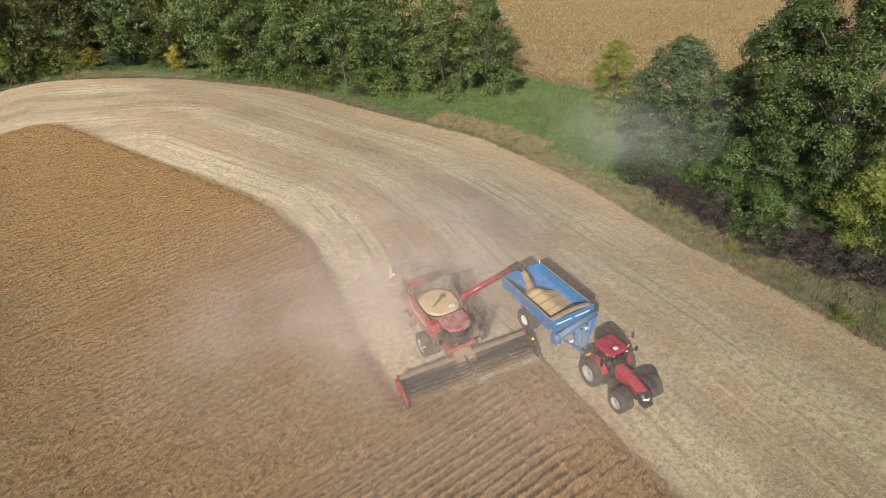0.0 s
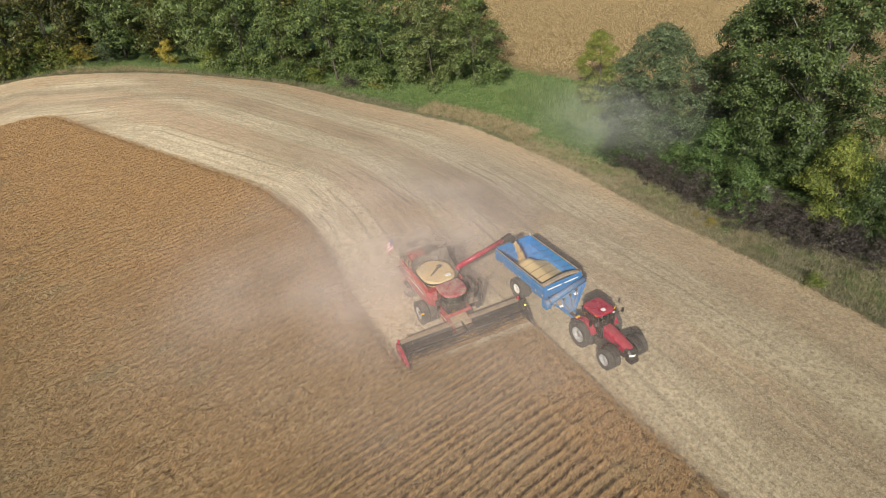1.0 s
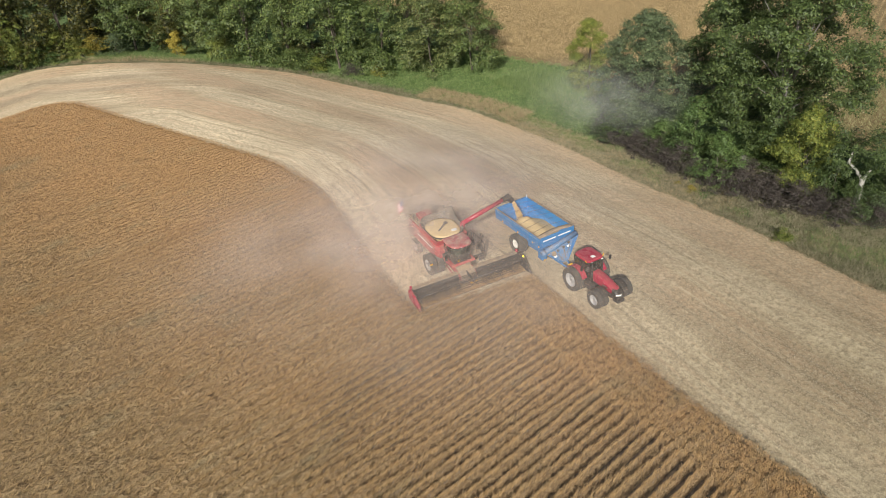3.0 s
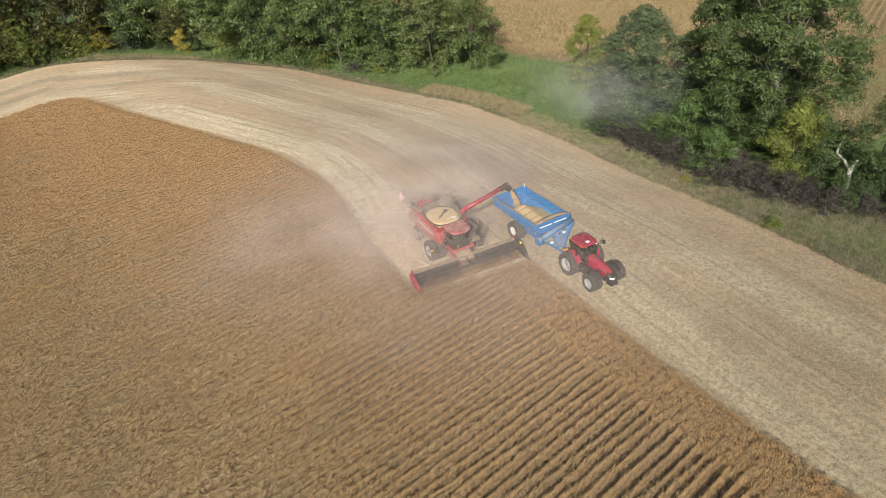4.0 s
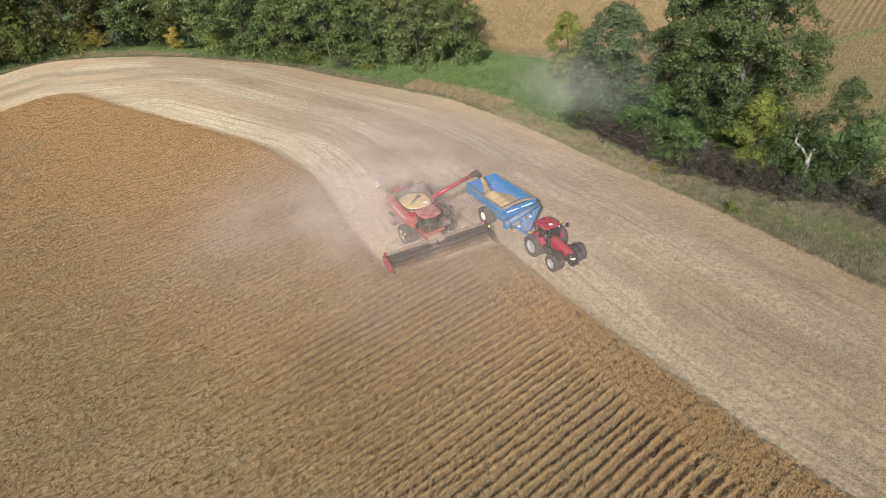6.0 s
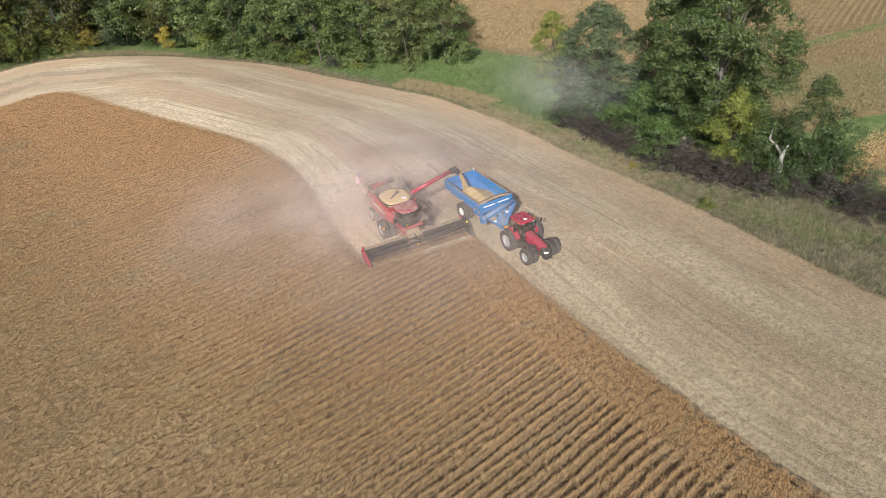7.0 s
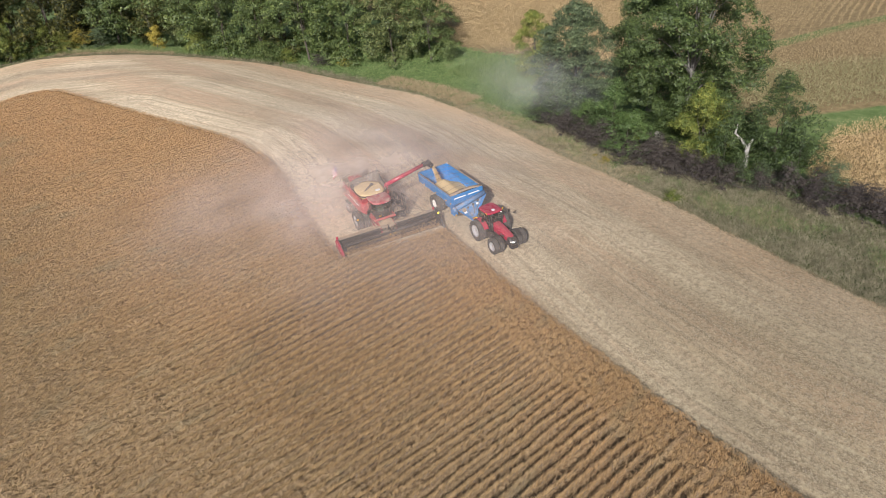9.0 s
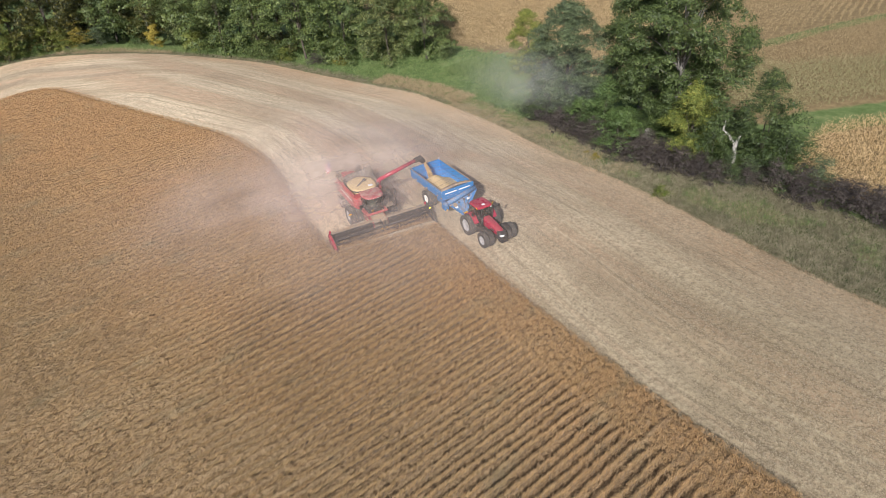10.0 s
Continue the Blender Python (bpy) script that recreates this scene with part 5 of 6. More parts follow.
# ---- the header ----
def header():
    W = 5.35
    h = thing("draper_header", ground_at(21.42, 29.15, -103.4), "wide black draper header with red ends, cutting beans", "header")
    bm = bmesh.new()
    prism(bm, [(-0.72, 0.35), (-0.72, 1.12), (-0.62, 1.12), (-0.52, 0.35)], "y", -W + 0.15, W - 0.15)
    part("back_sheet", bm, m_belt, h)
    bm = bmesh.new()
    box(bm, -0.98, -0.56, -W + 0.15, W - 0.15, 1.13, 1.24, 0.03)
    part("top_beam", bm, m_dusty, h, "dust-covered top beam")
    bm = bmesh.new()
    box(bm, -0.95, -0.72, -W + 0.3, W - 0.3, 0.5, 0.75, 0.03)
    part("frame_beam", bm, m_black, h)
    for y0, y1 in ((-W + 0.25, -0.95), (0.95, W - 0.25)):
        bm = bmesh.new()
        prism(bm, [(-0.50, 0.55), (-0.50, 0.6), (0.72, 0.22), (0.72, 0.17)], "y", y0, y1)
        belt = part("draper_belt", bm, m_belt, h)
        bm = bmesh.new()
        for y in np.arange(y0 + 0.2, y1, 0.42):
            prism(bm, [(-0.46, 0.595), (-0.46, 0.625), (0.7, 0.255), (0.7, 0.23)], "y", y, y + 0.035)
        part("belt_slat", bm, m_belt, belt)
    bm = bmesh.new()
    prism(bm, [(-0.9, 0.5), (-0.9, 0.6), (0.72, 0.2), (0.72, 0.14)], "y", -0.93, 0.93)
    part("centre_feed_belt", bm, m_dusty, h)
    bm = bmesh.new()
    box(bm, 0.72, 0.86, -W + 0.1, W - 0.1, 0.13, 0.17)
    for y in np.arange(-W + 0.15, W - 0.1, 0.1524):
        prism(bm, [(y - 0.02, 0.15), (y, 0.17), (y + 0.02, 0.15)], "x", 0.86, 0.98)
    part("cutter_bar", bm, m_grey, h)
    # end dividers
    for s in (-1, 1):
        bm = bmesh.new()
        prism(bm, [(-0.95, 0.3), (-0.95, 1.1), (-0.5, 1.22), (0.3, 1.0), (0.95, 0.55), (1.35, 0.18), (0.9, 0.12), (-0.6, 0.18)], "y", s * (W - 0.12), s * (W + 0.1), 0.04)
        part("end_divider", bm, m_red_clean if s < 0 else m_black, h, "red end shield with pointed divider" if s < 0 else "black end shield with pointed divider")
        bm = bmesh.new()
        prism(bm, [(0.7, 0.12), (0.85, 0.5), (1.3, 0.3), (1.75, 0.08)], "y", s * (W - 0.06), s * (W + 0.06), 0.02)
        part("divider_point", bm, m_grey, h)
    # two reels, each with six bats of tines
    for y0, y1 in ((-W + 0.3, -0.16), (0.16, W - 0.3)):
        reel = new("reel")
        reel.parent = h
        reel.location = (0.52, 0, 0.98)
        bm = bmesh.new()
        rod(bm, (0, y0, 0), (0, y1, 0), 0.085, n=12)
        part("reel_tube", bm, m_black, reel, smooth=True)
        for i in range(6):
            a = radians(20 + 60 * i)
            x, z = 0.52 * math.cos(a), 0.52 * math.sin(a)
            bm = bmesh.new()
            rod(bm, (x, y0, z), (x, y1, z), 0.028, n=6)
            for y in np.arange(y0 + 0.08, y1, 0.15):
                rod(bm, (x, y, z), (x - 0.05, y, z - 0.24), 0.007, n=4)
            part("bat", bm, m_black, reel)
        for y in np.linspace(y0 + 0.04, y1 - 0.04, 5):
            bm = bmesh.new()
            for i in range(6):
                a, b = radians(20 + 60 * i), radians(80 + 60 * i)
                rod(bm, (0, y, 0), (0.52 * math.cos(a), y, 0.52 * math.sin(a)), 0.022, n=5)
                rod(bm, (0.5 * math.cos(a), y, 0.5 * math.sin(a)), (0.5 * math.cos(b), y, 0.5 * math.sin(b)), 0.014, n=5)
            part("spider", bm, m_black, reel)
    for y in (-W + 0.16, 0.0, W - 0.16):
        bm = bmesh.new()
        prism(bm, [(-0.7, 1.1), (-0.6, 1.28), (0.4, 1.16), (0.8, 0.98), (0.8, 0.86), (0.3, 1.0)], "y", y - 0.045, y + 0.045, 0.02)
        rod(bm, (-0.5, y, 0.9), (0.2, y, 1.2), 0.045, n=8)
        part("reel_arm", bm, m_black, h)
    for y in (-0.3, 0.22):
        bm = bmesh.new()
        box(bm, 0.86, 0.94, y - 0.07, y + 0.07, 0.9, 1.04, 0.02)
        part("reflector", bm, m_amber, h)
    bm = bmesh.new()
    bmesh.ops.create_uvsphere(bm, u_segments=14, v_segments=8, radius=0.09, matrix=Matrix.LocRotScale((0.2, W - 0.02, 1.22), None, (0.7, 1, 1)))
    part("marker_lamp", bm, m_yellow_lamp, h, "lit amber marker lamp", smooth=True)
    for s in (-1, 1):
        bm = bmesh.new()
        box(bm, -0.82, -0.72, s * (W - 0.12) - 0.1, s * (W - 0.12) + 0.1, 1.1, 1.5, 0.03)
        part("end_post", bm, m_red_clean, h)
    return h


header()

# cut plants riding on the belts and piling at the knife
k_ = 5200
m_h = ground_at(21.42, 29.15, -103.4)
u_, v_ = -0.3 + 1.2 * rng.random(k_) ** 0.55, -5.1 + 10.2 * rng.random(k_)
P = np.array([m_h @ Vector((a, b, 0.58 - 0.31 * (a + 0.46) + 0.10 * c)) for a, b, c in zip(u_, v_, rng.random(k_))])
co, fa = leaf_tris(P, rng.normal(0, 0.5, (k_, 3)) + [0, 0, 1], 0.16, 0.3)
tagged(sheet("cut_bean_plants", co, fa, m_soy), "freshly cut brown bean stalks lying on the header's belts", "crop", kind="stuff")


# ---- the tractor ----
def tractor():
    t = thing("tractor", ground_at(28.72, 22.35, -100), "clean red row-crop tractor with dual front wheels, towing a cart", "tractor")
    for s in (-1, 1):
        wheel(t, "rear_wheel", 0, s * 1.40, 1.06, 0.72, s, 0.62, m_rim, 24, 0.2)
        wheel(t, "front_wheel", 3.0, s * 1.0, 0.80, 0.44, s, 0.45, m_rim, 20, 0.14)
        wheel(t, "front_wheel", 3.0, s * 1.56, 0.80, 0.44, s, 0.45, m_rim, 20, 0.14)
    bm = bmesh.new()
    rod(bm, (0, -1.4, 1.04), (0, 1.4, 1.04), 0.17, n=12)
    rod(bm, (3.0, -1.6, 0.8), (3.0, 1.6, 0.8), 0.13, n=10)
    box(bm, -0.6, 2.2, -0.38, 0.38, 0.7, 1.35, 0.06)
    box(bm, 2.0, 3.5, -0.3, 0.3, 0.65, 1.1, 0.05)
    part("chassis", bm, m_black, t)
    for s in (-1, 1):
        bm = bmesh.new()
        box(bm, 0.65, 1.75, s * 0.45, s * 0.95, 0.55, 1.05, 0.12)
        part("fuel_tank", bm, m_black, t)
    # hood
    bm = bmesh.new()
    rings = []
    for x, w, zb, zt in ((1.25, 0.92, 1.3, 2.12), (1.8, 0.90, 1.28, 2.10), (2.6, 0.84, 1.25, 2.00), (3.3, 0.78, 1.22, 1.86), (3.75, 0.72, 1.22, 1.74), (3.9, 0.62, 1.25, 1.66)):
        rings.append([(x, -w / 2, zb), (x, -w / 2, zt - 0.22), (x, -w * 0.36, zt - 0.05), (x, -w * 0.15, zt), (x, w * 0.15, zt), (x, w * 0.36, zt - 0.05), (x, w / 2, zt - 0.22), (x, w / 2, zb)])
    loft(bm, rings)
    hood = part("hood", bm, m_red_clean, t, "glossy red sloping hood", smooth=False)
    bm = bmesh.new()
    rings = []
    for x, w, zb, zt in ((3.62, 0.86, 0.98, 1.72), (3.95, 0.88, 0.92, 1.66), (4.2, 0.76, 0.92, 1.48), (4.3, 0.5, 0.98, 1.25)):
        rings.append([(x, -w / 2, zb), (x, -w / 2, zt - 0.12), (x, -w * 0.3, zt), (x, w * 0.3, zt), (x, w / 2, zt - 0.12), (x, w / 2, zb)])
    loft(bm, rings)
    part("grille", bm, m_black, hood, smooth=False)
    for s in (-1, 1):
        bm = bmesh.new()
        plate(bm, [(4.13, s * 0.41, 1.30), (4.285, s * 0.04, 1.27), (4.265, s * 0.04, 1.40), (4.10, s * 0.41, 1.43)], 0.06)
        part("headlight", bm, m_lamp, hood)
        bm = bmesh.new()
        for i in range(4):
            box(bm, 2.3, 3.1, s * 0.40, s * 0.425, 1.36 + i * 0.06, 1.39 + i * 0.06)
        part("hood_vent", bm, m_black, hood)
    for s in (-1, 1):
        bm = bmesh.new()
        rings = []
        for a in range(35, 160, 15):
            c_, s_ = math.cos(radians(a)), math.sin(radians(a))
            rings.append([(3.0 + r_ * c_, s * yy, 0.8 + r_ * s_) for r_, yy in ((0.87, 0.78), (0.90, 0.78), (0.90, 1.22), (0.87, 1.22))])
        loft(bm, rings)
        part("front_fender", bm, m_black, t)
    bm = bmesh.new()
    box(bm, 3.7, 4.28, -0.36, 0.36, 0.62, 0.92, 0.05)
    for i in range(7):
        box(bm, 4.28, 4.34, -0.34 + i * 0.1, -0.26 + i * 0.1, 0.64, 0.9, 0.01)
    part("front_weights", bm, m_black, t)
    # cab
    bm = bmesh.new()
    for s in (-1, 1):
        for (x0, y0), (x1, y1) in (((-0.5, 0.72), (-0.72, 0.8)), ((0.45, 0.76), (0.42, 0.82)), ((1.3, 0.6), (1.12, 0.78))):
            rod(bm, (x0, s * y0, 1.45), (x1, s * y1, 2.98), 0.05, n=6)
        pipe(bm, [(-0.5, s * 0.72, 1.5), (0.45, s * 0.76, 1.3), (1.3, s * 0.6, 1.5)], 0.05)
    box(bm, -0.5, 1.25, -0.7, 0.7, 1.15, 1.32, 0.03)
    part("cab_frame", bm, m_black, t)
    bm = bmesh.new()
    lo = [(-0.5, -0.72), (0.45, -0.76), (1.3, -0.6), (1.36, 0), (1.3, 0.6), (0.45, 0.76), (-0.5, 0.72)]
    hi = [(-0.72, -0.8), (0.42, -0.82), (1.12, -0.78), (1.18, 0), (1.12, 0.78), (0.42, 0.82), (-0.72, 0.8)]
    loft(bm, [[(x, y, 1.45) for x, y in lo], [(x, y, 2.95) for x, y in hi]], cap=False)
    part("cab_glass", bm, m_glass, t)
    bm = bmesh.new()
    rings = []
    for f, z in ((0.9, 2.93), (1.0, 2.98), (1.0, 3.10), (0.93, 3.17), (0.6, 3.19)):
        rings.append([(0.22 + x * f, y * f, z) for x, y in round_rect(1.86, 1.7, 0.34, 4)])
    loft(bm, rings)
    roof = part("cab_roof", bm, m_red_clean, t, "red cab roof with a white aerial plate", smooth=False)
    bm = bmesh.new()
    box(bm, 0.62, 0.92, -0.2, 0.12, 3.19, 3.24, 0.02)
    part("aerial_plate", bm, m_white, roof)
    for s in (-1, 1):
        bm = bmesh.new()
        box(bm, 1.2, 1.29, s * 0.55 - 0.08, s * 0.55 + 0.08, 2.99, 3.05, 0.02)
        part("work_light", bm, m_lamp, roof)
        bm = bmesh.new()
        pipe(bm, [(1.1, s * 0.8, 2.7), (1.15, s * 1.45, 2.75)], 0.025)
        box(bm, 1.1, 1.2, s * 1.42, s * 1.62, 2.55, 2.95, 0.03)
        part("mirror", bm, m_black, t)
        bm = bmesh.new()
        pipe(bm, [(0.95, s * 0.85, 3.0), (0.95, s * 0.98, 3.25)], 0.03)
        part("beacon", bm, m_amber, roof)
        # fender over the rear wheel
        bm = bmesh.new()
        rings = []
        for a in range(25, 150, 15):
            c_, s_ = math.cos(radians(a)), math.sin(radians(a))
            rings.append([(r_ * c_, s * yy, 1.04 + r_ * s_) for r_, yy in ((1.14, 0.80), (1.18, 0.80), (1.18, 1.30), (1.14, 1.30))])
        loft(bm, rings)
        part("fender", bm, m_red_clean, t)
    bm = bmesh.new()
    box(bm, -0.1, 0.4, -0.28, 0.28, 1.35, 1.75, 0.06)
    box(bm, -0.18, 0.0, -0.27, 0.27, 1.7, 2.4, 0.06)
    part("seat", bm, m_grey, t)
    bm = bmesh.new()
    rod(bm, (1.3, 0, 1.5), (1.05, 0, 2.1), 0.05, n=8)
    rod(bm, (1.03, 0, 2.1), (1.0, 0, 2.14), 0.2, n=14)
    part("steering_wheel", bm, m_black, t)
    bm = bmesh.new()
    rod(bm, (1.42, -0.62, 1.3), (1.42, -0.62, 2.25), 0.10, n=12)
    rod(bm, (1.42, -0.62, 2.25), (1.42, -0.62, 2.95), 0.065, n=12)
    rod(bm, (1.42, -0.62, 2.95), (1.34, -0.64, 3.12), 0.065, n=12)
    part("exhaust", bm, m_black, t, smooth=True)
    bm = bmesh.new()
    for i in range(3):
        box(bm, 0.6 + 0.06 * i, 1.0 + 0.06 * i, -1.15, -0.75, 0.5 + 0.28 * i, 0.54 + 0.28 * i)
    part("step", bm, m_black, t)
    bm = bmesh.new()
    rod(bm, (-0.5, -0.35, 0.6), (-1.3, -0.45, 0.55), 0.05, n=8)
    rod(bm, (-0.5, 0.35, 0.6), (-1.3, 0.45, 0.55), 0.05, n=8)
    box(bm, -1.4, -0.5, -0.06, 0.06, 0.42, 0.5)
    part("hitch", bm, m_black, t)
    bm = bmesh.new()
    box(bm, -0.95, -0.72, -0.75, 0.75, 1.2, 1.9, 0.05)
    part("rear_lights_panel", bm, m_black, t)
    for s in (-1, 1):
        bm = bmesh.new()
        box(bm, -0.86, -0.7, s * 1.1 - 0.2, s * 1.1 + 0.2, 1.93, 2.03, 0.02)
        part("tail_lamp", bm, m_amber, t)
    return t


tractor()


# ---- the grain cart ----
def grain_cart():
    c = thing("grain_cart", ground_at(29.75, 29.5, -99.4), "blue grain cart half full of pale soybeans", "grain cart")
    Wd, Ln, Z0, Z1 = 1.83, 3.45, 2.35, 3.3
    for s in (-1, 1):
        wheel(c, "wheel", -0.3, s * 1.50, 0.95, 0.92, s, 0.42, m_rim_white, 20, 0.1)
    bm = bmesh.new()
    rod(bm, (-0.3, -1.4, 0.95), (-0.3, 1.4, 0.95), 0.15, n=10)
    box(bm, -0.55, -0.05, -0.9, 0.9, 0.85, 1.25, 0.04)
    part("axle", bm, m_blue, c)
    # walls: an upright top band, and slopes down to the sump
    top = [(-Ln, -Wd), (Ln, -Wd), (Ln, Wd), (-Ln, Wd)]
    low = [(-0.7, -0.35), (1.7, -0.35), (1.7, 0.35), (-0.7, 0.35)]
    for i in range(4):
        (x0, y0), (x1, y1) = top[i], top[(i + 1) % 4]
        (a0, b0), (a1, b1) = low[i], low[(i + 1) % 4]
        bm = bmesh.new()
        plate(bm, [(x0, y0, Z0), (x1, y1, Z0), (x1, y1, Z1), (x0, y0, Z1)], 0.05)
        wall = part("side_wall", bm, m_blue, c)
        bm = bmesh.new()
        plate(bm, [(a0, b0, 0.75), (a1, b1, 0.75), (x1, y1, Z0), (x0, y0, Z0)], 0.05)
        part("hopper_slope", bm, m_blue, c)
        bm = bmesh.new()
        vx, vy = np.array([x0, y0]), np.array([x1, y1])
        inn = -np.array([(vy - vx)[1], -(vy - vx)[0]]) / np.hypot(*(vy - vx)) * 0.07
        plate(bm, [(*(vx + inn), Z0), (*(vy + inn), Z0), (*(vy + inn), Z1 - 0.04), (*(vx + inn), Z1 - 0.04)], 0.015)
        part("inner_lining", bm, m_blue_in, wall)
        bm = bmesh.new()
        rod(bm, (x0, y0, Z1 + 0.02), (x1, y1, Z1 + 0.02), 0.055, n=8)
        part("top_rail", bm, m_dusty if i in (0, 2) else m_blue, wall)
        if i in (0, 2):
            s = 1 if i == 2 else -1
            for x in np.linspace(-Ln + 0.25, Ln - 0.25, 6):
                bm = bmesh.new()
                box(bm, x - 0.05, x + 0.05, s * (Wd + 0.055), s * (Wd + 0.10), Z0 - 0.02, Z1 - 0.05, 0.01)
                part("rib", bm, m_blue, wall)
            bm = bmesh.new()
            box(bm, -Ln + 0.1, Ln - 0.1, s * (Wd + 0.056), s * (Wd + 0.066), Z0 + 0.76, Z0 + 0.80)
            part("white_stripe", bm, m_rim, wall)
            for x in (-2.2, 0.2, 2.4, 3.3):
                bm = bmesh.new()
                box(bm, x - 0.06, x + 0.06, s * (Wd + 0.06), s * (Wd + 0.12), Z0 + 0.1, Z0 + 0.2, 0.01)
                part("reflector", bm, m_amber, wall)
    # bows over the top
    for x in np.linspace(-Ln + 0.95, Ln - 1.2, 6):
        bm = bmesh.new()
        pipe(bm, [(x, -Wd + Wd * 2 * k / 12, Z1 + 0.03 + 0.22 * math.sin(math.pi * k / 12)) for k in range(13)], 0.014, n=5)
        part("bow", bm, m_grey, c)
    # tarp rolled at the front
    bm = bmesh.new()
    rings = []
    for k in range(13):
        y = -Wd + 0.02 + (2 * Wd - 0.04) * k / 12
        z = Z1 + 0.02 + 0.2 * math.sin(math.pi * k / 12)
        rings.append([(Ln - 0.55 + 0.5 * f, y, z + dz) for f, dz in ((0, 0), (0.35, 0.06), (0.8, 0.05), (1.08, -0.02), (0.8, -0.06), (0.3, -0.06))])
    loft(bm, rings)
    part("front_cover", bm, m_dusty, c, "grey-brown dusty cover at the cart's front", smooth=True)
    for y in (-0.9, 0.75):
        bm = bmesh.new()
        box(bm, Ln + 0.056, Ln + 0.068, y - 0.68, y + 0.68, Z1 - 0.36, Z1 - 0.24)
        part("white_stripe", bm, m_white, c)
    # beans inside
    bm = bmesh.new()
    gx_, gy_ = np.linspace(-3.1, 3.3, 27), np.linspace(-1.74, 1.74, 15)
    vs = [[bm.verts.new((x, y, 2.90 - 0.62 * max(0.0, -(x + 0.8)) - 0.03 * max(0.0, x - 0.4) - 0.05 * abs(y + 0.3) - 0.36 * max(0.0, y + 0.1) + 0.22 * math.exp(-((x + 1.0) / 0.8) ** 2 - ((y + 0.4) / 0.7) ** 2)
                         + 0.012 * math.sin(5 * x + y) * math.cos(4 * y))) for y in gy_] for x in gx_]
    for a, b in zip(vs, vs[1:]):
        for i in range(len(gy_) - 1):
            bm.faces.new((a[i], a[i + 1], b[i + 1], b[i]))
    part("grain_heap", bm, m_grain, c, "pale soybeans heaped in the cart", smooth=True)
    bm = bmesh.new()
    floor_ = [(-Ln + 0.1, -Wd + 0.1), (Ln - 0.1, -Wd + 0.1), (Ln - 0.1, Wd - 0.1), (-Ln + 0.1, Wd - 0.1)]
    for i in range(4):
        (x0, y0), (x1, y1) = floor_[i], floor_[(i + 1) % 4]
        (a0, b0), (a1, b1) = low[i], low[(i + 1) % 4]
        plate(bm, [(a0, b0, 0.9), (a1, b1, 0.9), (x1, y1, Z0 + 0.02), (x0, y0, Z0 + 0.02)], 0.01)
    part("hopper_lining", bm, m_blue_in, c)
    # folded unloading auger along the front and its wide guard
    bm = bmesh.new()
    rod(bm, (Ln + 0.38, -1.75, 2.0), (Ln + 0.30, 1.85, 2.75), 0.25, n=16)
    rod(bm, (Ln + 0.38, -1.95, 1.95), (Ln + 0.38, -1.6, 2.03), 0.3, n=16)
    part("folded_auger", bm, m_blue_dusty, c, "blue folded unloading auger tube", smooth=True)
    bm = bmesh.new()
    plate(bm, [(Ln + 0.25, -1.5, 1.75), (Ln + 1.25, -0.45, 0.95), (Ln + 1.25, 0.25, 0.95), (Ln + 0.25, 1.55, 2.25)], 0.06)
    part("front_panel", bm, m_blue_dusty, c, "dusty blue sloping front panel")
    bm = bmesh.new()
    plate(bm, [(Ln + 1.25, 0.25, 0.95), (Ln + 1.30, 0.35, 1.25), (Ln + 0.55, 1.95, 2.65), (Ln + 0.25, 1.55, 2.25)], 0.06)
    plate(bm, [(Ln + 0.25, -1.5, 1.75), (Ln + 0.45, -1.62, 1.95), (Ln + 1.4, -0.5, 1.15), (Ln + 1.25, -0.45, 0.95)], 0.06)
    part("front_shield", bm, m_blue, c)
    for x, y, z in ((Ln + 0.75, -0.75, 1.48), (Ln + 0.66, 0.75, 2.0)):
        bm = bmesh.new()
        box(bm, x - 0.1, x + 0.1, y - 0.16, y + 0.16, z, z + 0.02)
        bmesh.ops.rotate(bm, verts=bm.verts, cent=(x, y, z), matrix=Matrix.Rotation(radians(38), 3, "Y"))
        part("decal", bm, m_white, c)
    bm = bmesh.new()
    prism(bm, [(Ln - 0.2, -1.95), (Ln + 0.45, -1.95), (Ln + 0.45, -1.45), (Ln - 0.2, -1.45)], "z", 1.35, 2.15, 0.06)
    part("gear_box", bm, m_blue, c)
    for y, z in ((-1.7, 2.2), (-1.7, 1.4), (-1.3, 1.75)):
        bm = bmesh.new()
        box(bm, Ln + 0.46, Ln + 0.52, y - 0.07, y + 0.07, z - 0.06, z + 0.06, 0.01)
        part("reflector", bm, m_amber, c)
    for y, z, k in ((-0.3, 1.75, 0.5), (0.35, 1.9, 0.42), (0.9, 2.2, 0.3)):
        bm = bmesh.new()
        pipe(bm, [(Ln + 0.42, y, z), (Ln + 0.75, y - 0.1, z - 0.22), (Ln + 0.75 + k, y * 0.4 - 0.1, z - 0.62)], 0.03, 6)
        box(bm, Ln + 0.4, Ln + 0.56, y - 0.1, y + 0.1, z - 0.05, z + 0.12, 0.02)
        part("hydraulic_hose", bm, m_grey, c)
    bm = bmesh.new()
    rod(bm, (Ln + 0.5, -0.75, 1.62), (Ln + 0.58, -0.75, 1.70), 0.22, n=14)
    part("drive_shield", bm, m_dusty, c, "round dusty drive shield")
    # tongue down to the hitch
    bm = bmesh.new()
    for s in (-1, 1):
        pipe(bm, [(0.6, s * 0.8, 0.95), (Ln + 0.5, s * 0.45, 0.85), (Ln + 2.35, s * 0.08, 0.55)], 0.09, 8)
    box(bm, Ln + 2.2, Ln + 2.6, -0.12, 0.12, 0.45, 0.62, 0.03)
    part("tongue", bm, m_blue, c)
    bm = bmesh.new()
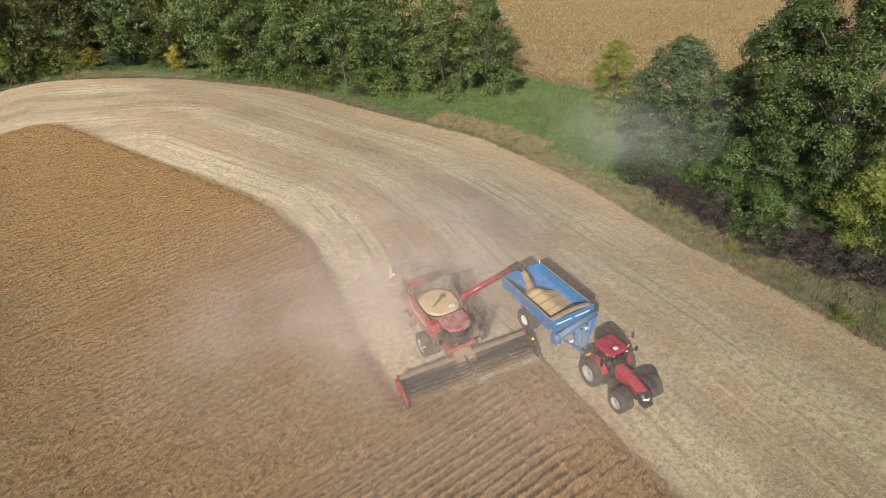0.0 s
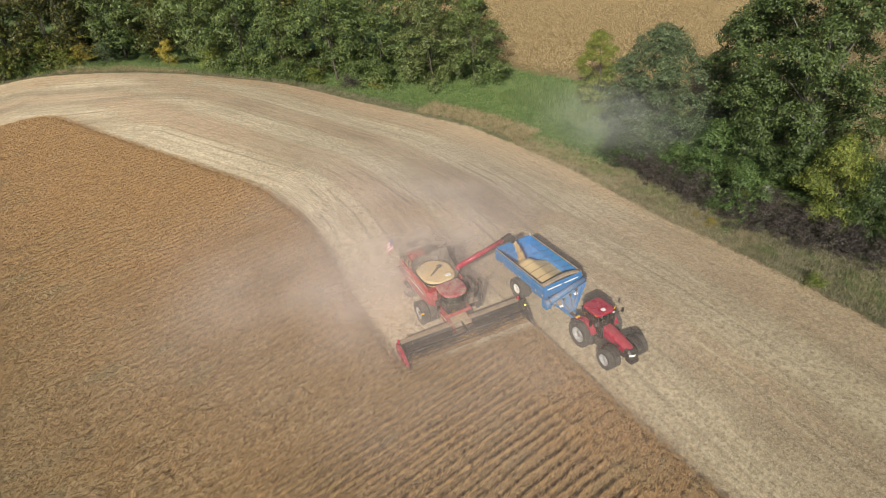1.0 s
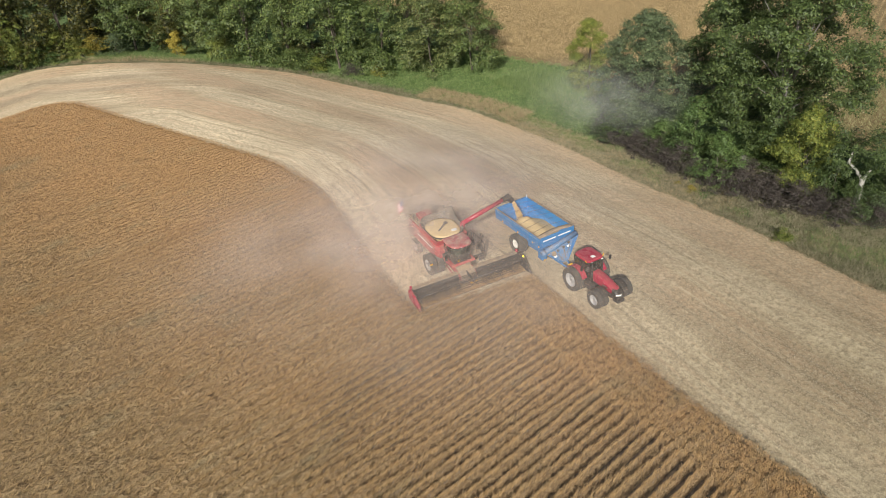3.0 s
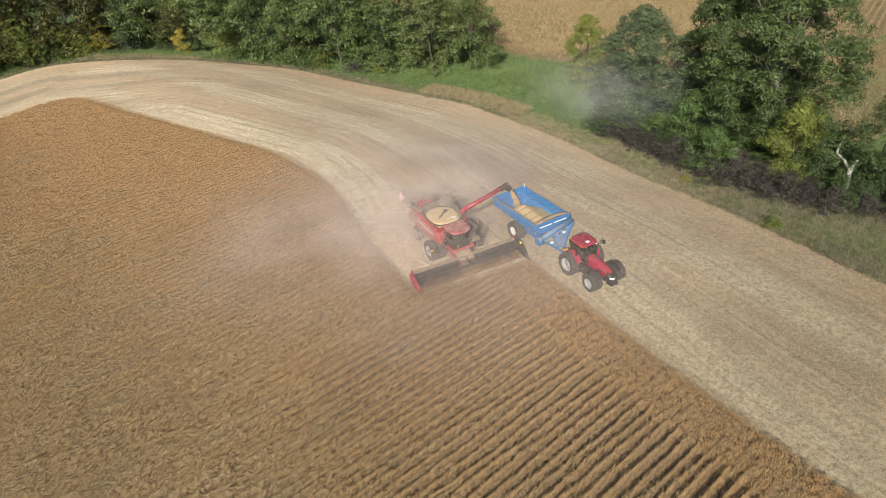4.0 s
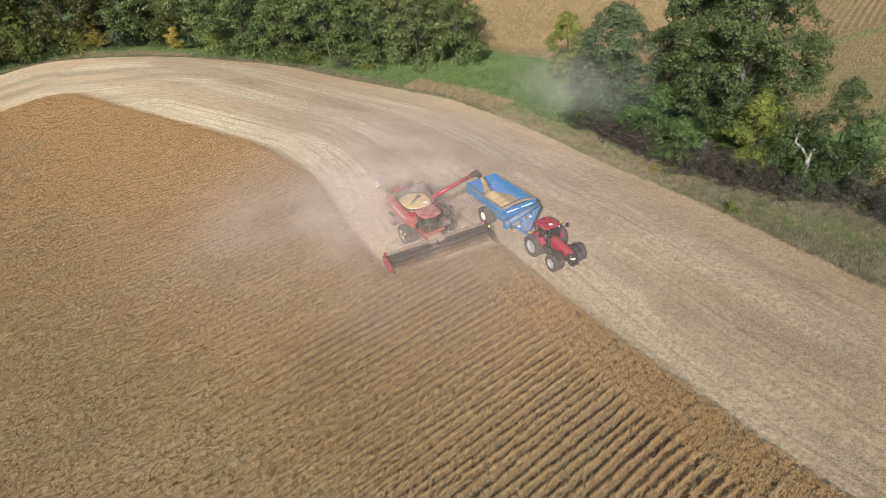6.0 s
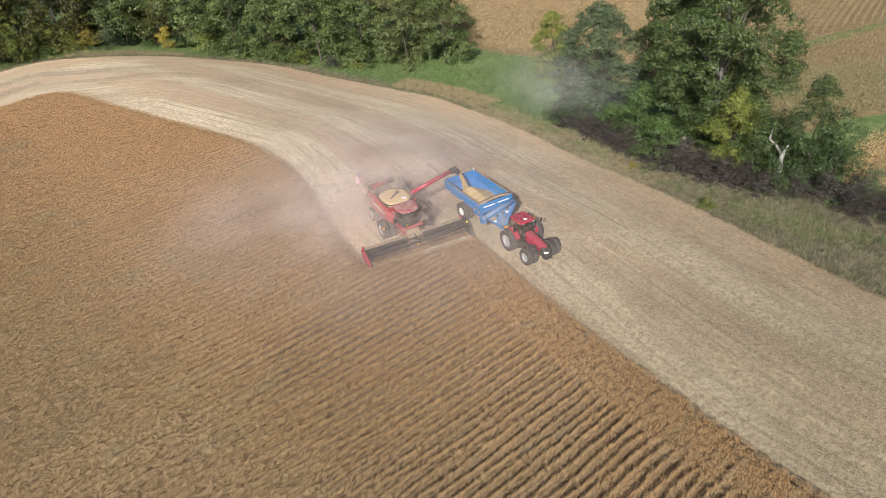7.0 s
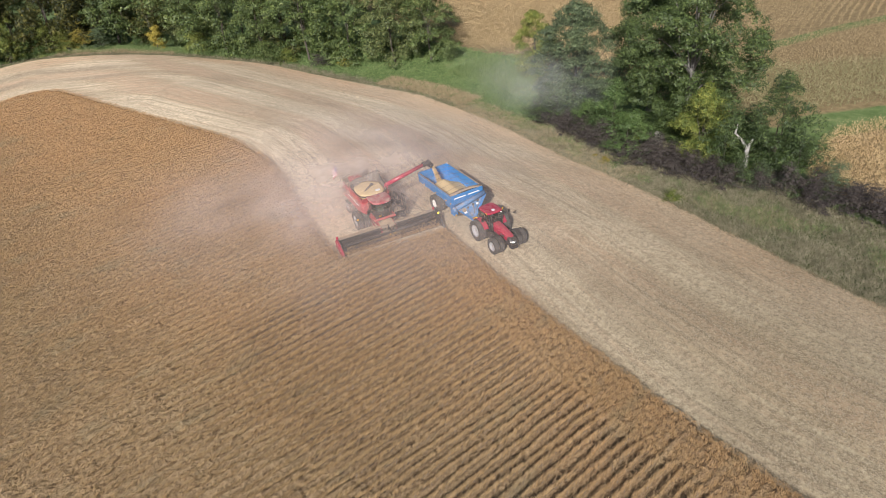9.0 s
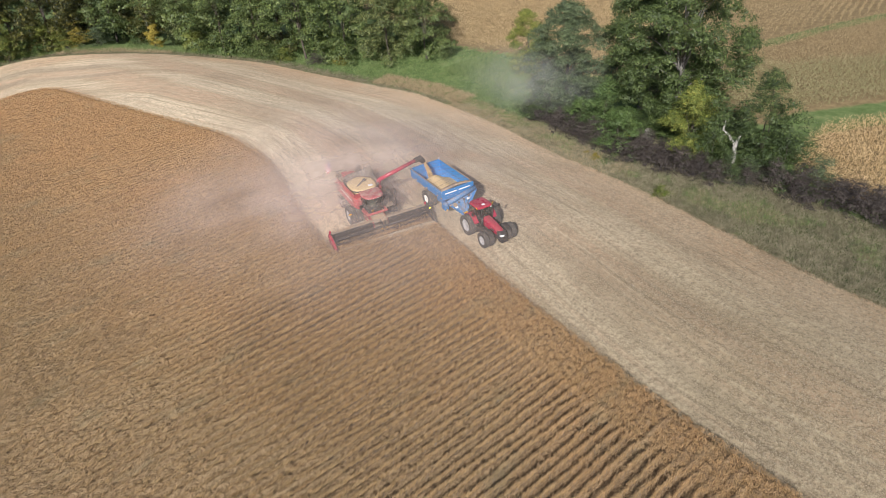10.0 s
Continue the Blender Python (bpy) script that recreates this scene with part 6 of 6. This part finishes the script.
    prism(bm, [(0.2, 0.7), (-0.3, 2.3), (3.3, 2.3), (2.6, 0.9)], "y", -0.9, -0.84)
    prism(bm, [(0.2, 0.7), (-0.3, 2.3), (3.3, 2.3), (2.6, 0.9)], "y", 0.84, 0.9)
    part("undercarriage", bm, m_blue, c)
    bm = bmesh.new()
    rod(bm, (-Ln + 0.1, 1.7, Z1), (-Ln + 0.1, 1.7, Z1 + 0.35), 0.03, n=6)
    part("camera_post", bm, m_white, c)
    return c


grain_cart()

# beans pouring from the spout into the cart
n = 24000
f = rng.random(n) ** 0.8
m_c = ground_at(22.2, 32.6, -102)
top_, end_ = np.array(m_c @ Vector((-0.98, 7.2, 4.05))), np.array(m_c @ Vector((0.12, 7.5, 2.4)))
P = top_ + (end_ - top_) * np.c_[f ** 0.6, f ** 0.6, f] + rng.normal(0, 1, (n, 3)) * (0.06 + 0.07 * f)[:, None]
co, fa = leaf_tris(P, rng.normal(size=(n, 3)), 0.036)
tagged(sheet("falling_beans", co, fa, m_grain), "stream of pale soybeans pouring into the cart", "grain", kind="stuff")

# ---- dust hanging in the air ----
def dust(label, x0, x1, y0, y1, heights, clouds):
    """Thin warped veils at a few heights, thick only where the clouds (x, y, rx, ry, strength) are."""
    n = 44
    U, V = np.meshgrid(np.linspace(x0, x1, n), np.linspace(y0, y1, n), indexing="ij")
    q = np.c_[U.ravel(), V.ravel()]
    cos, fas, soft = [], [], []
    i = (np.arange(n - 1)[:, None] * n + np.arange(n - 1)).ravel()[:, None] + [0, n, n + 1, 1]
    for j, h in enumerate(heights):
        g = sum(k * np.exp(-((q[:, 0] - x - j * 0.6) / rx) ** 2 - ((q[:, 1] - y + j * 0.5) / ry) ** 2) for x, y, rx, ry, k in clouds)
        rim = np.minimum(np.minimum(q[:, 0] - x0, x1 - q[:, 0]) / 3.0, np.minimum(q[:, 1] - y0, y1 - q[:, 1]) / 3.0)
        cos.append(np.c_[q, land(q[:, 0], q[:, 1]) + h + 0.35 * bumps(q, 0.25, h)])
        soft.append(np.clip(g, 0, 1.4) * np.clip(rim, 0, 1))
        fas.append((i + j * n * n)[(soft[-1][i] > 0.012).any(1)])
    ob = sheet("dust_cloud", np.vstack(cos), np.vstack(fas), m_dust, attrs={"soft": np.concatenate(soft)})
    for f in ob.data.polygons:
        f.use_smooth = True
    return tagged(ob, label, "dust", kind="stuff")


dust("pale pinkish harvest dust hanging round the combine", -16, 48, -14, 64, (1.1, 2.8, 5.0),
     [(17.5, 37.5, 4.5, 4.5, 0.7), (21.5, 35.5, 5.5, 4.6, 1.15), (10.0, 43.0, 8.0, 7.0, 0.45), (19.5, 22.0, 8.0, 7.0, 0.17), (20.0, 13.0, 9.0, 8.0, 0.06), (27.0, 24.0, 9.0, 8.0, 0.16), (12.0, 28.0, 8.0, 8.0, 0.16),
      (33.0, 40.0, 7.0, 8.0, 0.45), (26.0, 48.0, 9.0, 9.0, 0.4), (26.0, 42.0, 20.0, 15.0, 0.28)])


def dust_curtain(label, x, y, turn, gaps, wide, tall):
    """Upright warped veils, one behind the other, thickest low in the middle."""
    n = 30
    u, v = np.meshgrid(np.linspace(-1, 1, n), np.linspace(0, 1, n), indexing="ij")
    u, v = u.ravel(), v.ravel()
    c, s = math.cos(radians(turn)), math.sin(radians(turn))
    i = (np.arange(n - 1)[:, None] * n + np.arange(n - 1)).ravel()[:, None] + [0, n, n + 1, 1]
    cos, fas, soft = [], [], []
    for j, gap in enumerate(gaps):
        bend = gap + 0.8 * np.sin(2.2 * u + j) + 0.5 * np.sin(4 * v + 2 * j)
        q = np.c_[x + wide * u * c - bend * s, y + wide * u * s + bend * c]
        cos.append(np.c_[q, land(q[:, 0], q[:, 1]) + 0.4 + tall * v])
        soft.append(0.7 * np.exp(-((u - 0.25 * v + 0.1 * j) / 0.42) ** 2 - ((v - 0.46) / 0.33) ** 2) * np.clip(v * 8, 0, 1) * np.clip((1 - np.abs(u)) * 5, 0, 1) * np.clip((1 - v) * 4, 0, 1))
        fas.append((i + j * n * n)[(soft[-1][i] > 0.012).any(1)])
    ob = sheet("dust_cloud", np.vstack(cos), np.vstack(fas), m_dust_shade, attrs={"soft": np.concatenate(soft)})
    for f in ob.data.polygons:
        f.use_smooth = True
    return tagged(ob, label, "dust", kind="stuff")


dust_curtain("dust drifting into the trees, tinted grey for their shade", 60.5, 46.0, 128, (-2.6, 0.0, 2.6), 16.0, 12.5)
